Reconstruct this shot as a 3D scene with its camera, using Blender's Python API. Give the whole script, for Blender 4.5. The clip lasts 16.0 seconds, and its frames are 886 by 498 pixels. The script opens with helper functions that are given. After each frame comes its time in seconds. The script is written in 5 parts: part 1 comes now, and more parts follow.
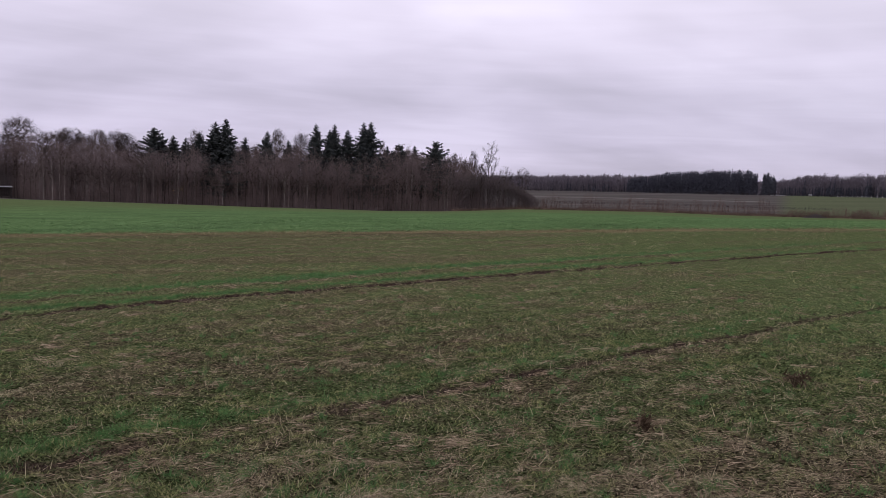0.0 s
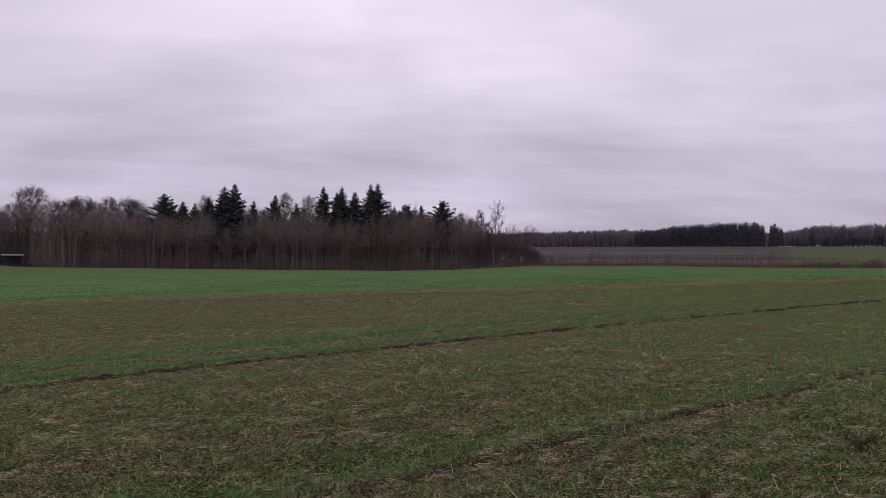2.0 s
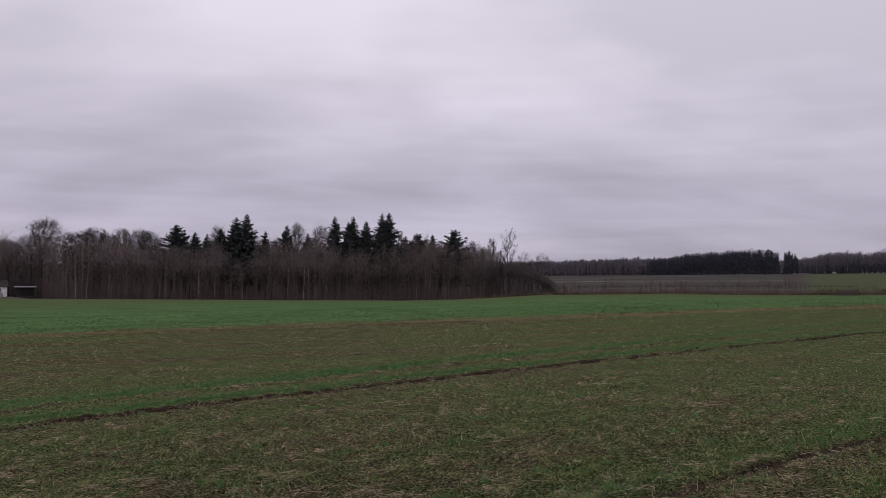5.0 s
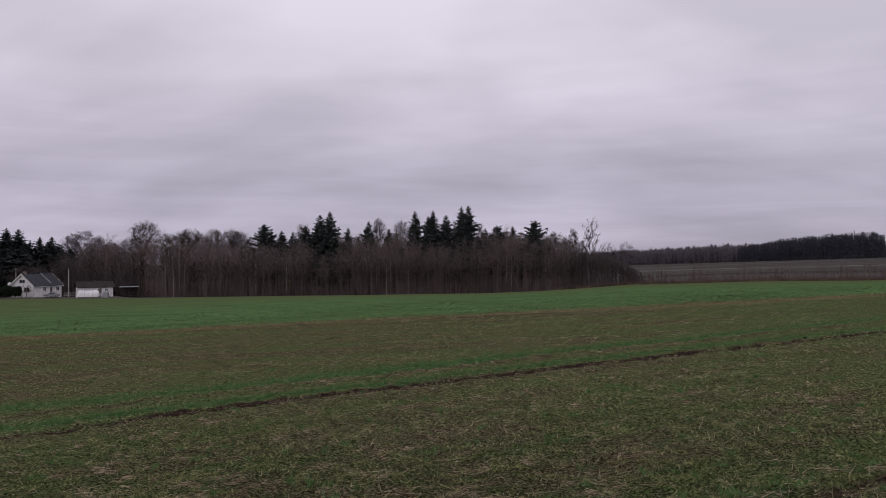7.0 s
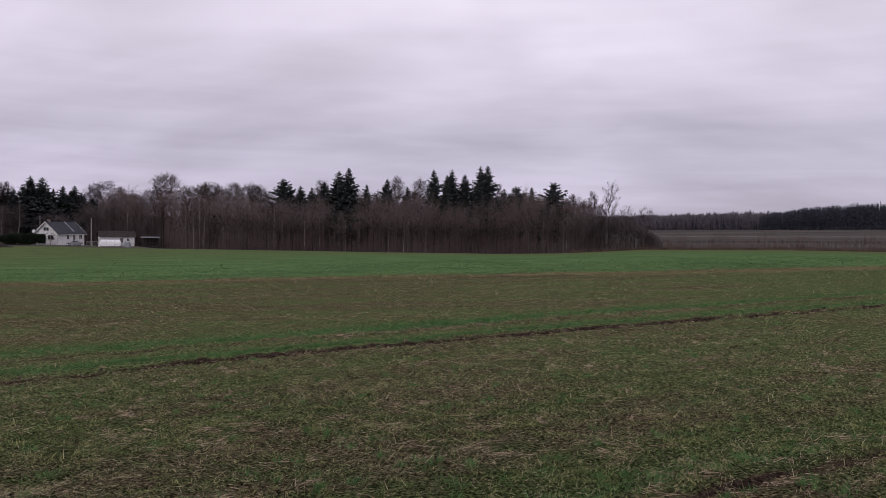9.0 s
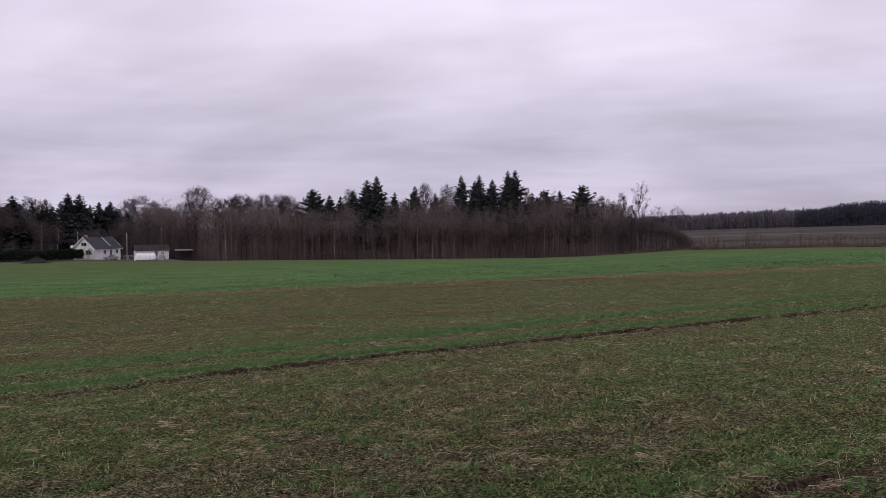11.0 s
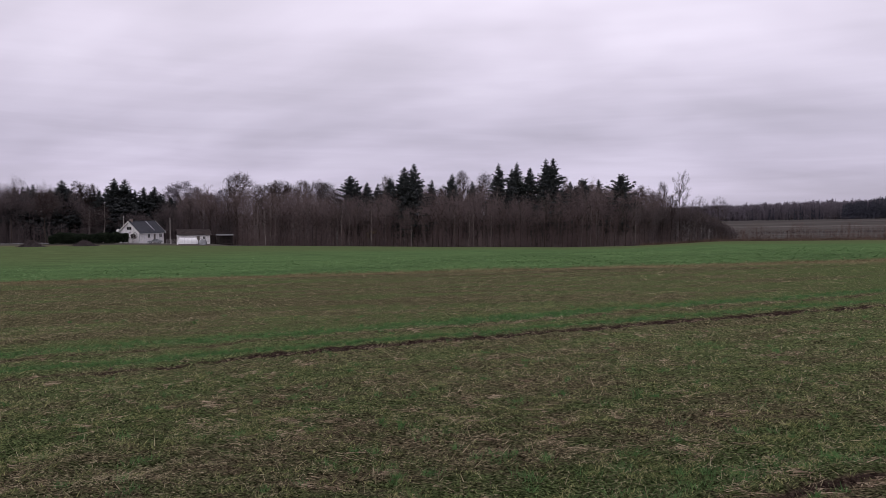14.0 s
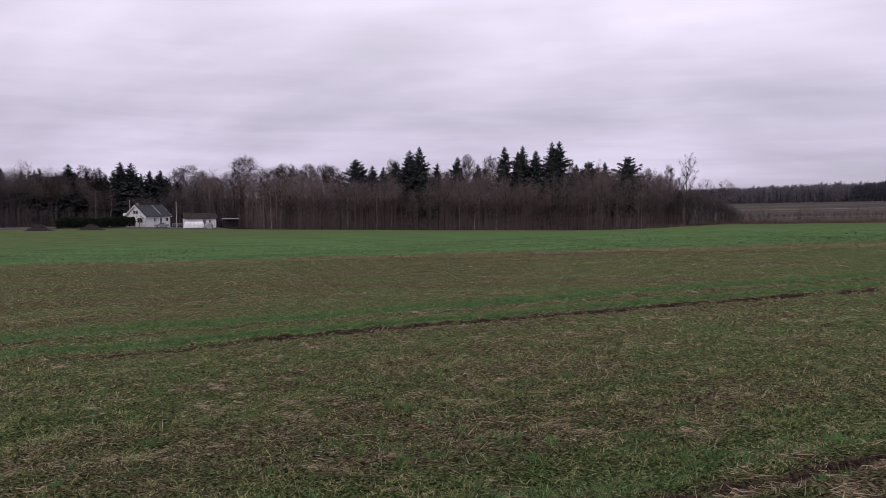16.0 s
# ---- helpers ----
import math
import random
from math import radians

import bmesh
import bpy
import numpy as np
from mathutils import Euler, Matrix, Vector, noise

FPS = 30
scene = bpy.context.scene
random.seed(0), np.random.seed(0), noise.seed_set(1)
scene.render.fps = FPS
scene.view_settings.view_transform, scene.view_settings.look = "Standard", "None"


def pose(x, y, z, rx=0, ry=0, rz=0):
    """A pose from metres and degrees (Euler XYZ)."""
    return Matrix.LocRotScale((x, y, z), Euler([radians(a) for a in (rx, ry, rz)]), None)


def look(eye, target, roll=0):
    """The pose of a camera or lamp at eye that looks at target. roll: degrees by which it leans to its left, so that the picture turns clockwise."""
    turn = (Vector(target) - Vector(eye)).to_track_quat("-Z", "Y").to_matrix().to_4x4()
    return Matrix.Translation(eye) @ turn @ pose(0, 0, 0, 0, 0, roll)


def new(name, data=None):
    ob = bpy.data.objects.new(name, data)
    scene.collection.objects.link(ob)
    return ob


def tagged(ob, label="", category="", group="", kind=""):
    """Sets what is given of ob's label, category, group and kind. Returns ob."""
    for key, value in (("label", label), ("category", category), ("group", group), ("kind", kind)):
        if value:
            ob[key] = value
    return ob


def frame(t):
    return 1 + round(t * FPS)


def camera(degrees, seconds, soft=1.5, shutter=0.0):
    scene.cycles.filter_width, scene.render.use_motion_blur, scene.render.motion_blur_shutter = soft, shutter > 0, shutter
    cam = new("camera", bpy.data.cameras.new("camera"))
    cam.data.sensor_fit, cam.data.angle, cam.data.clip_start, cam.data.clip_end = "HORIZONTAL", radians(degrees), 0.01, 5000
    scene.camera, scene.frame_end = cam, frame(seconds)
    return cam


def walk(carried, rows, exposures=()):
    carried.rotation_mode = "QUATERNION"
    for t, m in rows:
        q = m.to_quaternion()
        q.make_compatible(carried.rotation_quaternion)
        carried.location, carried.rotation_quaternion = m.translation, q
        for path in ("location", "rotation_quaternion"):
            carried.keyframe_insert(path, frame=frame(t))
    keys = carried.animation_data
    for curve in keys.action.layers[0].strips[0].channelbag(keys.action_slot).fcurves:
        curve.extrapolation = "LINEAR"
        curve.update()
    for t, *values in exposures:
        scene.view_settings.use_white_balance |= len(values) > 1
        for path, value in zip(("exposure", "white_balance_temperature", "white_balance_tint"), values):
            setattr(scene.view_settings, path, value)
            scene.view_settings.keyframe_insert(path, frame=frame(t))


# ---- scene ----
cam = camera(66.2, 16.0, soft=0.8)
# seconds, x, y, z, turns about x, y and z
PATH = [
    (0.0, 0.482, -1.942, 1.882, 84.220, -2.803, 0.000),
    (0.5, 0.492, -1.898, 1.874, 85.111, -2.087, -0.269),
    (1.0, 0.534, -1.848, 1.842, 86.011, -1.704, 0.522),
    (1.5, 0.490, -1.687, 1.838, 87.180, -0.806, 1.053),
    (2.0, 0.330, -1.538, 1.843, 89.142, -1.496, 0.562),
    (2.5, 0.296, -1.310, 1.820, 89.197, 0.075, 1.821),
    (3.0, 0.340, -1.032, 1.784, 89.856, -1.179, 3.320),
    (3.5, 0.259, -0.773, 1.765, 90.586, -1.228, 1.380),
    (3.7, 0.247, -0.713, 1.759, 92.037, -1.555, 0.595),
    (5.8, 0.116, -0.079, 1.692, 91.441, 0.198, 4.442),
    (6.0, 0.104, -0.019, 1.686, 91.721, 0.412, 5.836),
    (6.5, 0.095, -0.002, 1.687, 91.292, 0.021, 7.555),
    (7.0, 0.068, 0.009, 1.686, 90.952, 0.233, 8.275),
    (7.5, 0.053, -0.001, 1.676, 89.076, -0.564, 10.172),
    (8.0, 0.058, -0.000, 1.677, 88.684, -0.905, 10.485),
    (8.5, 0.061, 0.005, 1.675, 88.627, -0.999, 10.607),
    (9.0, 0.049, 0.010, 1.673, 87.510, -1.364, 9.770),
    (9.2, 0.047, 0.008, 1.673, 87.375, -1.476, 9.841),
    (11.3, 0.027, -0.010, 1.678, 88.002, 0.062, 12.442),
    (11.5, 0.025, -0.012, 1.678, 87.873, -0.584, 12.520),
    (12.0, 0.022, -0.005, 1.667, 87.155, -0.630, 12.631),
    (12.5, 0.012, 0.015, 1.668, 86.340, -0.664, 12.597),
    (13.0, 0.009, 0.001, 1.663, 86.682, -0.487, 13.577),
    (13.5, 0.007, 0.005, 1.671, 86.384, -0.390, 13.886),
    (14.0, -0.002, -0.009, 1.668, 86.948, -0.465, 15.230),
    (14.5, 0.006, -0.012, 1.673, 86.996, -0.753, 14.125),
    (15.0, 0.018, -0.007, 1.670, 86.729, -0.294, 12.996),
    (15.5, 0.003, -0.002, 1.665, 86.121, -0.488, 14.295),
    (16.0, 0.000, 0.000, 1.667, 85.544, -0.348, 15.701),
]

walk(cam, [(t, pose(*p)) for t, *p in PATH], exposures=[
    (0.0, 0.05, 6430, 10), (1.5, -0.03, 6530, 9.5), (2.0, -0.16, 6570, 9), (2.5, -0.21, 6600, 8.5), (3.0, -0.25, 6600, 8), (3.5, -0.25, 6590, 8), (6.0, -0.42, 6590, 6), (7.5, -0.38, 6580, 7),
    (9.0, -0.17, 6560, 8.5), (12.0, -0.09, 6530, 9.5), (14.5, -0.07, 6530, 9.5), (15.2, -0.07, 6530, 9.5), (16.0, 0.02, 6500, 10)])

# ---- light: an overcast winter sky ----
world = bpy.data.worlds.new("overcast_sky")
scene.world = world
world.use_nodes = True


def world_nodes():
    nt = world.node_tree
    nt.nodes.clear()
    n, ln = nt.nodes.new, nt.links.new

    def calc(op, a, b):
        m = n("ShaderNodeMath")
        m.operation = op
        for k, v in enumerate((a, b)):
            if isinstance(v, (int, float)):
                m.inputs[k].default_value = v
            else:
                ln(v, m.inputs[k])
        return m.outputs[0]

    co = n("ShaderNodeTexCoord")
    sep = n("ShaderNodeSeparateXYZ")
    ln(co.outputs["Generated"], sep.inputs[0])
    up = calc("MAXIMUM", sep.outputs[2], 0.0)
    div = calc("ADD", up, 0.36)
    comb = n("ShaderNodeCombineXYZ")
    ln(calc("DIVIDE", sep.outputs[0], div), comb.inputs[0])
    ln(calc("DIVIDE", sep.outputs[1], div), comb.inputs[1])
    big = n("ShaderNodeTexNoise")
    big.inputs["Scale"].default_value = 1.6
    big.inputs["Detail"].default_value = 3.2
    big.inputs["Roughness"].default_value = 0.48
    big.inputs["Distortion"].default_value = 0.15
    mp = n("ShaderNodeMapping")
    mp.inputs["Location"].default_value = (1.7, 0.4, 0)
    mp.inputs["Rotation"].default_value = (0, 0, radians(20))
    mp.inputs["Scale"].default_value = (0.75, 1.4, 1)
    ln(comb.outputs[0], mp.inputs[0])
    ln(mp.outputs[0], big.inputs["Vector"])
    ramp = n("ShaderNodeValToRGB")
    el = ramp.color_ramp.elements
    el[0].position, el[0].color = 0.36, (0.87, 0.865, 0.88, 1)
    el[1].position, el[1].color = 0.64, (1.12, 1.115, 1.125, 1)
    el.new(0.5).color = (1.0, 0.99, 1.01, 1)
    small = n("ShaderNodeTexNoise")
    small.inputs["Scale"].default_value = 4.2
    small.inputs["Detail"].default_value = 3.0
    small.inputs["Roughness"].default_value = 0.5
    small.inputs["Distortion"].default_value = 0.3
    ln(mp.outputs[0], small.inputs["Vector"])
    ln(calc("ADD", big.outputs["Fac"], calc("MULTIPLY", calc("SUBTRACT", small.outputs["Fac"], 0.5), 0.2)), ramp.inputs[0])
    # thin flat streaks low over the skyline
    flat = n("ShaderNodeMapping")
    flat.inputs["Scale"].default_value = (2.2, 2.2, 30.0)
    ln(co.outputs["Generated"], flat.inputs[0])
    streak = n("ShaderNodeTexNoise")
    streak.inputs["Scale"].default_value = 1.5
    streak.inputs["Detail"].default_value = 4.0
    streak.inputs["Roughness"].default_value = 0.55
    streak.inputs["Distortion"].default_value = 0.4
    ln(flat.outputs[0], streak.inputs["Vector"])
    fade = n("ShaderNodeMapRange")
    fade.inputs["From Min"].default_value, fade.inputs["From Max"].default_value = 0.02, 0.30
    fade.inputs["To Min"].default_value, fade.inputs["To Max"].default_value = 0.45, 0.0
    ln(up, fade.inputs[0])
    bands = calc("ADD", 1.0, calc("MULTIPLY", calc("SUBTRACT", streak.outputs["Fac"], 0.5), fade.outputs[0]))
    # the cloud layer by height: a pale strip at the skyline, a grey bank over it, a bright veil overhead
    layer = n("ShaderNodeValToRGB")
    el = layer.color_ramp.elements
    el[0].position, el[0].color = 0.0, (0.606, 0.56, 0.707, 1)
    el[1].position, el[1].color = 1.0, (0.97, 0.90, 1.03, 1)
    for p, c in ((0.03, (0.656, 0.605, 0.758)), (0.06, (0.63, 0.58, 0.732)), (0.12, (0.616, 0.57, 0.705)), (0.24, (0.85, 0.787, 0.935)), (0.42, (0.97, 0.905, 1.045))):
        el.new(p).color = (*c, 1)
    ln(sep.outputs[2], layer.inputs[0])
    lift = n("ShaderNodeVectorMath")
    lift.operation = "MULTIPLY"
    ln(ramp.outputs[0], lift.inputs[0])
    ln(layer.outputs[0], lift.inputs[1])
    # a heavier bank low in the east
    east = n("ShaderNodeMapRange")
    east.inputs["From Min"].default_value, east.inputs["From Max"].default_value = 0.02, 0.45
    east.inputs["To Min"].default_value, east.inputs["To Max"].default_value = 0.0, 0.17
    ln(sep.outputs[0], east.inputs[0])
    low = n("ShaderNodeMapRange")
    low.inputs["From Min"].default_value, low.inputs["From Max"].default_value = 0.0, 0.16
    low.inputs["To Min"].default_value, low.inputs["To Max"].default_value = 1.0, 0.0
    ln(up, low.inputs[0])
    bank = n("ShaderNodeVectorMath")
    bank.operation = "SCALE"
    ln(lift.outputs[0], bank.inputs[0])
    ln(calc("MULTIPLY", bands, calc("SUBTRACT", 1.0, calc("MULTIPLY", east.outputs[0], low.outputs[0]))), bank.inputs["Scale"])
    sky = n("ShaderNodeTexSky")
    sky.sky_type = "NISHITA"
    sky.sun_disc = False
    sky.sun_elevation, sky.sun_rotation = radians(28), radians(200)
    blue = n("ShaderNodeVectorMath")
    blue.operation = "SCALE"
    blue.inputs["Scale"].default_value = 0.1
    ln(sky.outputs[0], blue.inputs[0])
    mix = n("ShaderNodeMix")
    mix.data_type = "RGBA"
    mix.inputs[0].default_value = 0.96
    ln(blue.outputs[0], mix.inputs[6])
    ln(bank.outputs[0], mix.inputs[7])
    bg = n("ShaderNodeBackground")
    bg.inputs["Strength"].default_value = 1.0
    ln(mix.outputs[2], bg.inputs[0])
    out = n("ShaderNodeOutputWorld")
    ln(bg.outputs[0], out.inputs[0])


world_nodes()
sun = new("sun", bpy.data.lights.new("sun", "SUN"))
sun.data.energy, sun.data.angle, sun.data.color = 0.5, radians(40), (1.0, 0.96, 0.92)
sun.matrix_world = look((0, 0, 300), (60, 160, 200))


# ---- materials ----
def material(name, stops, scale=3.0, rough=0.8, bump=0.0, detail=6.0, stretch=(1, 1, 1), island=0.0, obrand=0.0, fine=0.0,
             metal=0.0, spec=0.0):
    """A noise-mottled surface: stops are (position, colour) over a two-scale noise."""
    m = bpy.data.materials.new(name)
    m.use_nodes = True
    nt = m.node_tree
    n, ln = nt.nodes.new, nt.links.new
    bsdf = nt.nodes["Principled BSDF"]
    bsdf.inputs["Roughness"].default_value = rough
    bsdf.inputs["Metallic"].default_value = metal
    bsdf.inputs["Specular IOR Level"].default_value = spec
    co = n("ShaderNodeTexCoord")
    mp = n("ShaderNodeMapping")
    mp.inputs["Scale"].default_value = stretch
    ln(co.outputs["Object"], mp.inputs[0])
    tex = n("ShaderNodeTexNoise")
    tex.inputs["Scale"].default_value = scale
    tex.inputs["Detail"].default_value = detail
    tex.inputs["Roughness"].default_value = 0.6
    ln(mp.outputs[0], tex.inputs["Vector"])
    fac = tex.outputs["Fac"]

    def plus(a, b, k):
        """a + (b - 0.5) * k"""
        s = n("ShaderNodeMath")
        s.operation = "MULTIPLY_ADD"
        ln(b, s.inputs[0])
        s.inputs[1].default_value = k
        t = n("ShaderNodeMath")
        t.operation = "ADD"
        t.inputs[1].default_value = -0.5 * k
        ln(a, t.inputs[0])
        ln(t.outputs[0], s.inputs[2])
        return s.outputs[0]

    if fine:
        tex2 = n("ShaderNodeTexNoise")
        tex2.inputs["Scale"].default_value = scale * 11
        tex2.inputs["Detail"].default_value = 3
        ln(mp.outputs[0], tex2.inputs["Vector"])
        fac = plus(fac, tex2.outputs["Fac"], fine)
    if island:
        geo = n("ShaderNodeNewGeometry")
        fac = plus(fac, geo.outputs["Random Per Island"], island)
    if obrand:
        oi = n("ShaderNodeObjectInfo")
        fac = plus(fac, oi.outputs["Random"], obrand)
    ramp = n("ShaderNodeValToRGB")
    el = ramp.color_ramp.elements
    el[0].position, el[0].color = stops[0][0], (*stops[0][1], 1)
    el[1].position, el[1].color = stops[-1][0], (*stops[-1][1], 1)
    for p, c in stops[1:-1]:
        el.new(p).color = (*c, 1)
    ln(fac, ramp.inputs[0])
    ln(ramp.outputs[0], bsdf.inputs["Base Color"])
    if bump:
        b = n("ShaderNodeBump")
        b.inputs["Strength"].default_value = bump
        b.inputs["Distance"].default_value = 0.02
        ln(fac, b.inputs["Height"])
        ln(b.outputs[0], bsdf.inputs["Normal"])
    return m


def ground_material():
    """Soil, straw litter and seedlings near by; meadow and fields farther off. Three zone layers come from the mesh."""
    m = bpy.data.materials.new("field_soil")
    m.use_nodes = True
    nt = m.node_tree
    n, ln = nt.nodes.new, nt.links.new
    bsdf = nt.nodes["Principled BSDF"]
    bsdf.inputs["Roughness"].default_value = 0.95
    bsdf.inputs["Specular IOR Level"].default_value = 0.0
    co = n("ShaderNodeTexCoord")

    def tex(scale, detail, stretch=(1, 1, 1), turn=0.0, rough=0.6):
        mp = n("ShaderNodeMapping")
        mp.inputs["Scale"].default_value = stretch
        mp.inputs["Rotation"].default_value = (0, 0, turn)
        ln(co.outputs["Object"], mp.inputs[0])
        t = n("ShaderNodeTexNoise")
        t.inputs["Scale"].default_value = scale
        t.inputs["Detail"].default_value = detail
        t.inputs["Roughness"].default_value = rough
        ln(mp.outputs[0], t.inputs["Vector"])
        return t.outputs["Fac"]

    def ramp(fac, *stops):
        r = n("ShaderNodeValToRGB")
        el = r.color_ramp.elements
        el[0].position, el[0].color = stops[0][0], (*stops[0][1], 1)
        el[1].position, el[1].color = stops[-1][0], (*stops[-1][1], 1)
        for p, c in stops[1:-1]:
            el.new(p).color = (*c, 1)
        ln(fac, r.inputs[0])
        return r.outputs[0]

    def mix(fac, a, b):
        x = n("ShaderNodeMix")
        x.data_type = "RGBA"
        ln(fac, x.inputs[0])
        ln(a, x.inputs[6])
        ln(b, x.inputs[7])
        return x.outputs[2]

    def zone(name):
        a = n("ShaderNodeAttribute")
        a.attribute_name = name
        return a.outputs["Fac"]

    def both(a, b, k, base):
        s = n("ShaderNodeMath")
        s.operation = "MULTIPLY_ADD"
        ln(b, s.inputs[0])
        s.inputs[1].default_value = k
        ln(a, s.inputs[2])
        t = n("ShaderNodeMapRange")
        t.inputs["From Min"].default_value, t.inputs["From Max"].default_value = base, base + 0.3
        ln(s.outputs[0], t.inputs[0])
        return t.outputs[0]

    along = radians(-33)
    # the near-black soil tone has the shade between straw put into it
    litter = ramp(tex(26, 7, (0.75, 1.3, 1), along, 0.8), (0.42, SOIL), (0.51, LITTER), (0.64, STRAW))
    green = ramp(tex(26, 7, (1, 1, 1), 0, 0.8), (0.41, (0.011, 0.012, 0.006)), (0.54, GREEN), (0.67, (0.13, 0.16, 0.065)))
    red = ramp(tex(30, 6, (0.7, 1.3, 1), along, 0.8), (0.40, (0.018, 0.011, 0.008)), (0.50, (0.090, 0.068, 0.042)), (0.62, (0.26, 0.205, 0.135)))
    litter = mix(both(tex(1.6, 5, (0.6, 1.3, 1), along, 0.65), tex(0.35, 2), 0.0, 0.55), litter, red)
    # a brighter ground colour is painted in with range and round the walk, standing in for the mean of the seedlings
    # and straw on it
    litter = mix(zone("lightened"), litter, ramp(tex(22, 8, (0.65, 1.4, 1), along, 0.85), (0.40, (0.020, 0.018, 0.010)), (0.50, (0.086, 0.081, 0.043)), (0.62, (0.275, 0.245, 0.145))))
    green = mix(zone("lightened"), green, ramp(tex(22, 8, (1, 1, 1), 0, 0.85), (0.38, (0.020, 0.031, 0.012)), (0.51, (0.096, 0.124, 0.051)), (0.65, (0.21, 0.25, 0.11))))
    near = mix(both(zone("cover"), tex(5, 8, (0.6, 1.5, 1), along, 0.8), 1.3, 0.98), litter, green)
    dark = ramp(tex(30, 5, (1, 1, 1), 0, 0.7), (0.38, (0.010, 0.007, 0.006)), (0.52, (0.032, 0.022, 0.018)), (0.66, (0.090, 0.064, 0.050)))
    pale = ramp(tex(18, 8, (0.5, 1.5, 1), along, 0.85), (0.39, (0.018, 0.018, 0.009)), (0.5, (0.080, 0.077, 0.039)), (0.62, (0.25, 0.225, 0.13)))
    near = mix(both(zone("strawy"), tex(2.2, 8, (0.25, 1.9, 1), along, 0.8), 1.0, 0.92), near, pale)
    fresh = ramp(tex(16, 7, (1, 1, 1), 0, 0.8), (0.36, (0.026, 0.055, 0.022)), (0.52, (0.066, 0.135, 0.055)), (0.66, (0.12, 0.21, 0.09)))
    near = mix(zone("lush"), near, fresh)
    # leaf-sized light and dark flecks
    fleck = n("ShaderNodeVectorMath")
    fleck.operation = "MULTIPLY"
    ln(near, fleck.inputs[0])
    ln(ramp(tex(48, 3, (0.8, 1.2, 1), along, 0.6), (0.40, (0.19, 0.19, 0.19)), (0.50, (0.72, 0.72, 0.72)), (0.60, (1.52, 1.52, 1.48))), fleck.inputs[1])
    bare = n("ShaderNodeMapRange")
    bare.interpolation_type = "SMOOTHSTEP"
    bare.inputs["From Min"].default_value, bare.inputs["From Max"].default_value = 0.2, 0.6
    ln(zone("rut"), bare.inputs[0])
    near = mix(bare.outputs[0], fleck.outputs[0], dark)
    rape = ramp(tex(3.5, 7, (1, 1, 1), 0, 0.8), (0.33, (0.042, 0.076, 0.028)), (0.50, RAPE), (0.66, (0.125, 0.21, 0.092)))
    patch = n("ShaderNodeVectorMath")
    patch.operation = "MULTIPLY"
    ln(rape, patch.inputs[0])
    ln(ramp(tex(0.22, 5, (0.6, 1.5, 1), 0, 0.6), (0.36, (0.80, 0.78, 0.80)), (0.64, (1.16, 1.12, 1.1))), patch.inputs[1])
    rape = patch.outputs[0]
    meadow = ramp(tex(0.5, 9, (0.5, 1.6, 1), 0, 0.75), (0.32, (0.062, 0.072, 0.034)), (0.46, (0.080, 0.102, 0.043)), (0.56, (0.090, 0.124, 0.052)), (0.7, (0.122, 0.142, 0.066)))
    rape = mix(zone("meadow"), rape, meadow)
    dry = ramp(tex(6, 8, (0.7, 1.5, 1), 0, 0.8), (0.34, (0.040, 0.036, 0.020)), (0.5, (0.135, 0.110, 0.060)), (0.66, (0.25, 0.205, 0.118)))
    near = mix(zone("balk"), near, dry)
    rape = mix(zone("verge"), rape, dry)
    far = ramp(tex(0.012, 6, (0.3, 3, 1)), (0.3, (0.054, 0.048, 0.046)), (0.5, (0.073, 0.068, 0.062)), (0.7, (0.108, 0.099, 0.090)))
    far = mix(zone("paddock"), far, meadow)
    whole = mix(zone("farther"), mix(zone("rape"), near, rape), far)
    ln(whole, bsdf.inputs["Base Color"])
    b = n("ShaderNodeBump")
    b.inputs["Strength"].default_value = 0.7
    b.inputs["Distance"].default_value = 0.03
    ln(tex(22, 8, (0.6, 1.3, 1), along, 0.75), b.inputs["Height"])
    ln(b.outputs[0], bsdf.inputs["Normal"])
    return m


SOIL, LITTER, STRAW, GREEN, RAPE = (0.010, 0.008, 0.0055), (0.082, 0.064, 0.042), (0.22, 0.172, 0.115), (0.044, 0.062, 0.023), (0.078, 0.136, 0.052)
M_GROUND = ground_material()
M_CLOD = material("wet_clod", [(0.3, (0.022, 0.016, 0.013)), (0.55, (0.055, 0.041, 0.033)), (0.8, (0.11, 0.083, 0.066))], 22.0, 0.75, 0.4, island=0.4, fine=0.3)
M_BLADE = material("cereal_blade", [(0.12, (0.030, 0.046, 0.014)), (0.5, (0.138, 0.164, 0.063)), (0.85, (0.345, 0.335, 0.155))], 9.0, 0.7, island=0.75)
M_LUSH = material("young_cereal", [(0.2, (0.036, 0.085, 0.032)), (0.5, (0.074, 0.158, 0.052)), (0.8, (0.145, 0.25, 0.095))], 5.0, 0.7, island=0.4)
M_STRAW = material("straw", [(0.1, (0.045, 0.034, 0.023)), (0.42, (0.190, 0.157, 0.100)), (0.85, (0.53, 0.455, 0.305))], 7.0, 0.8, island=0.8)
M_MAT = material("old_straw", [(0.1, (0.050, 0.033, 0.026)), (0.45, (0.20, 0.150, 0.102)), (0.85, (0.50, 0.40, 0.285))], 3.0, 0.8, island=0.8)
M_DRY = material("dry_grass", [(0.2, (0.075, 0.064, 0.036)), (0.5, (0.172, 0.149, 0.082)), (0.8, (0.31, 0.27, 0.155))], 0.6, 0.8, island=0.7)
M_DITCH = material("ditch_grass", [(0.2, (0.060, 0.042, 0.034)), (0.5, (0.115, 0.082, 0.064)), (0.8, (0.19, 0.145, 0.11))], 0.2, 0.85, island=0.6)
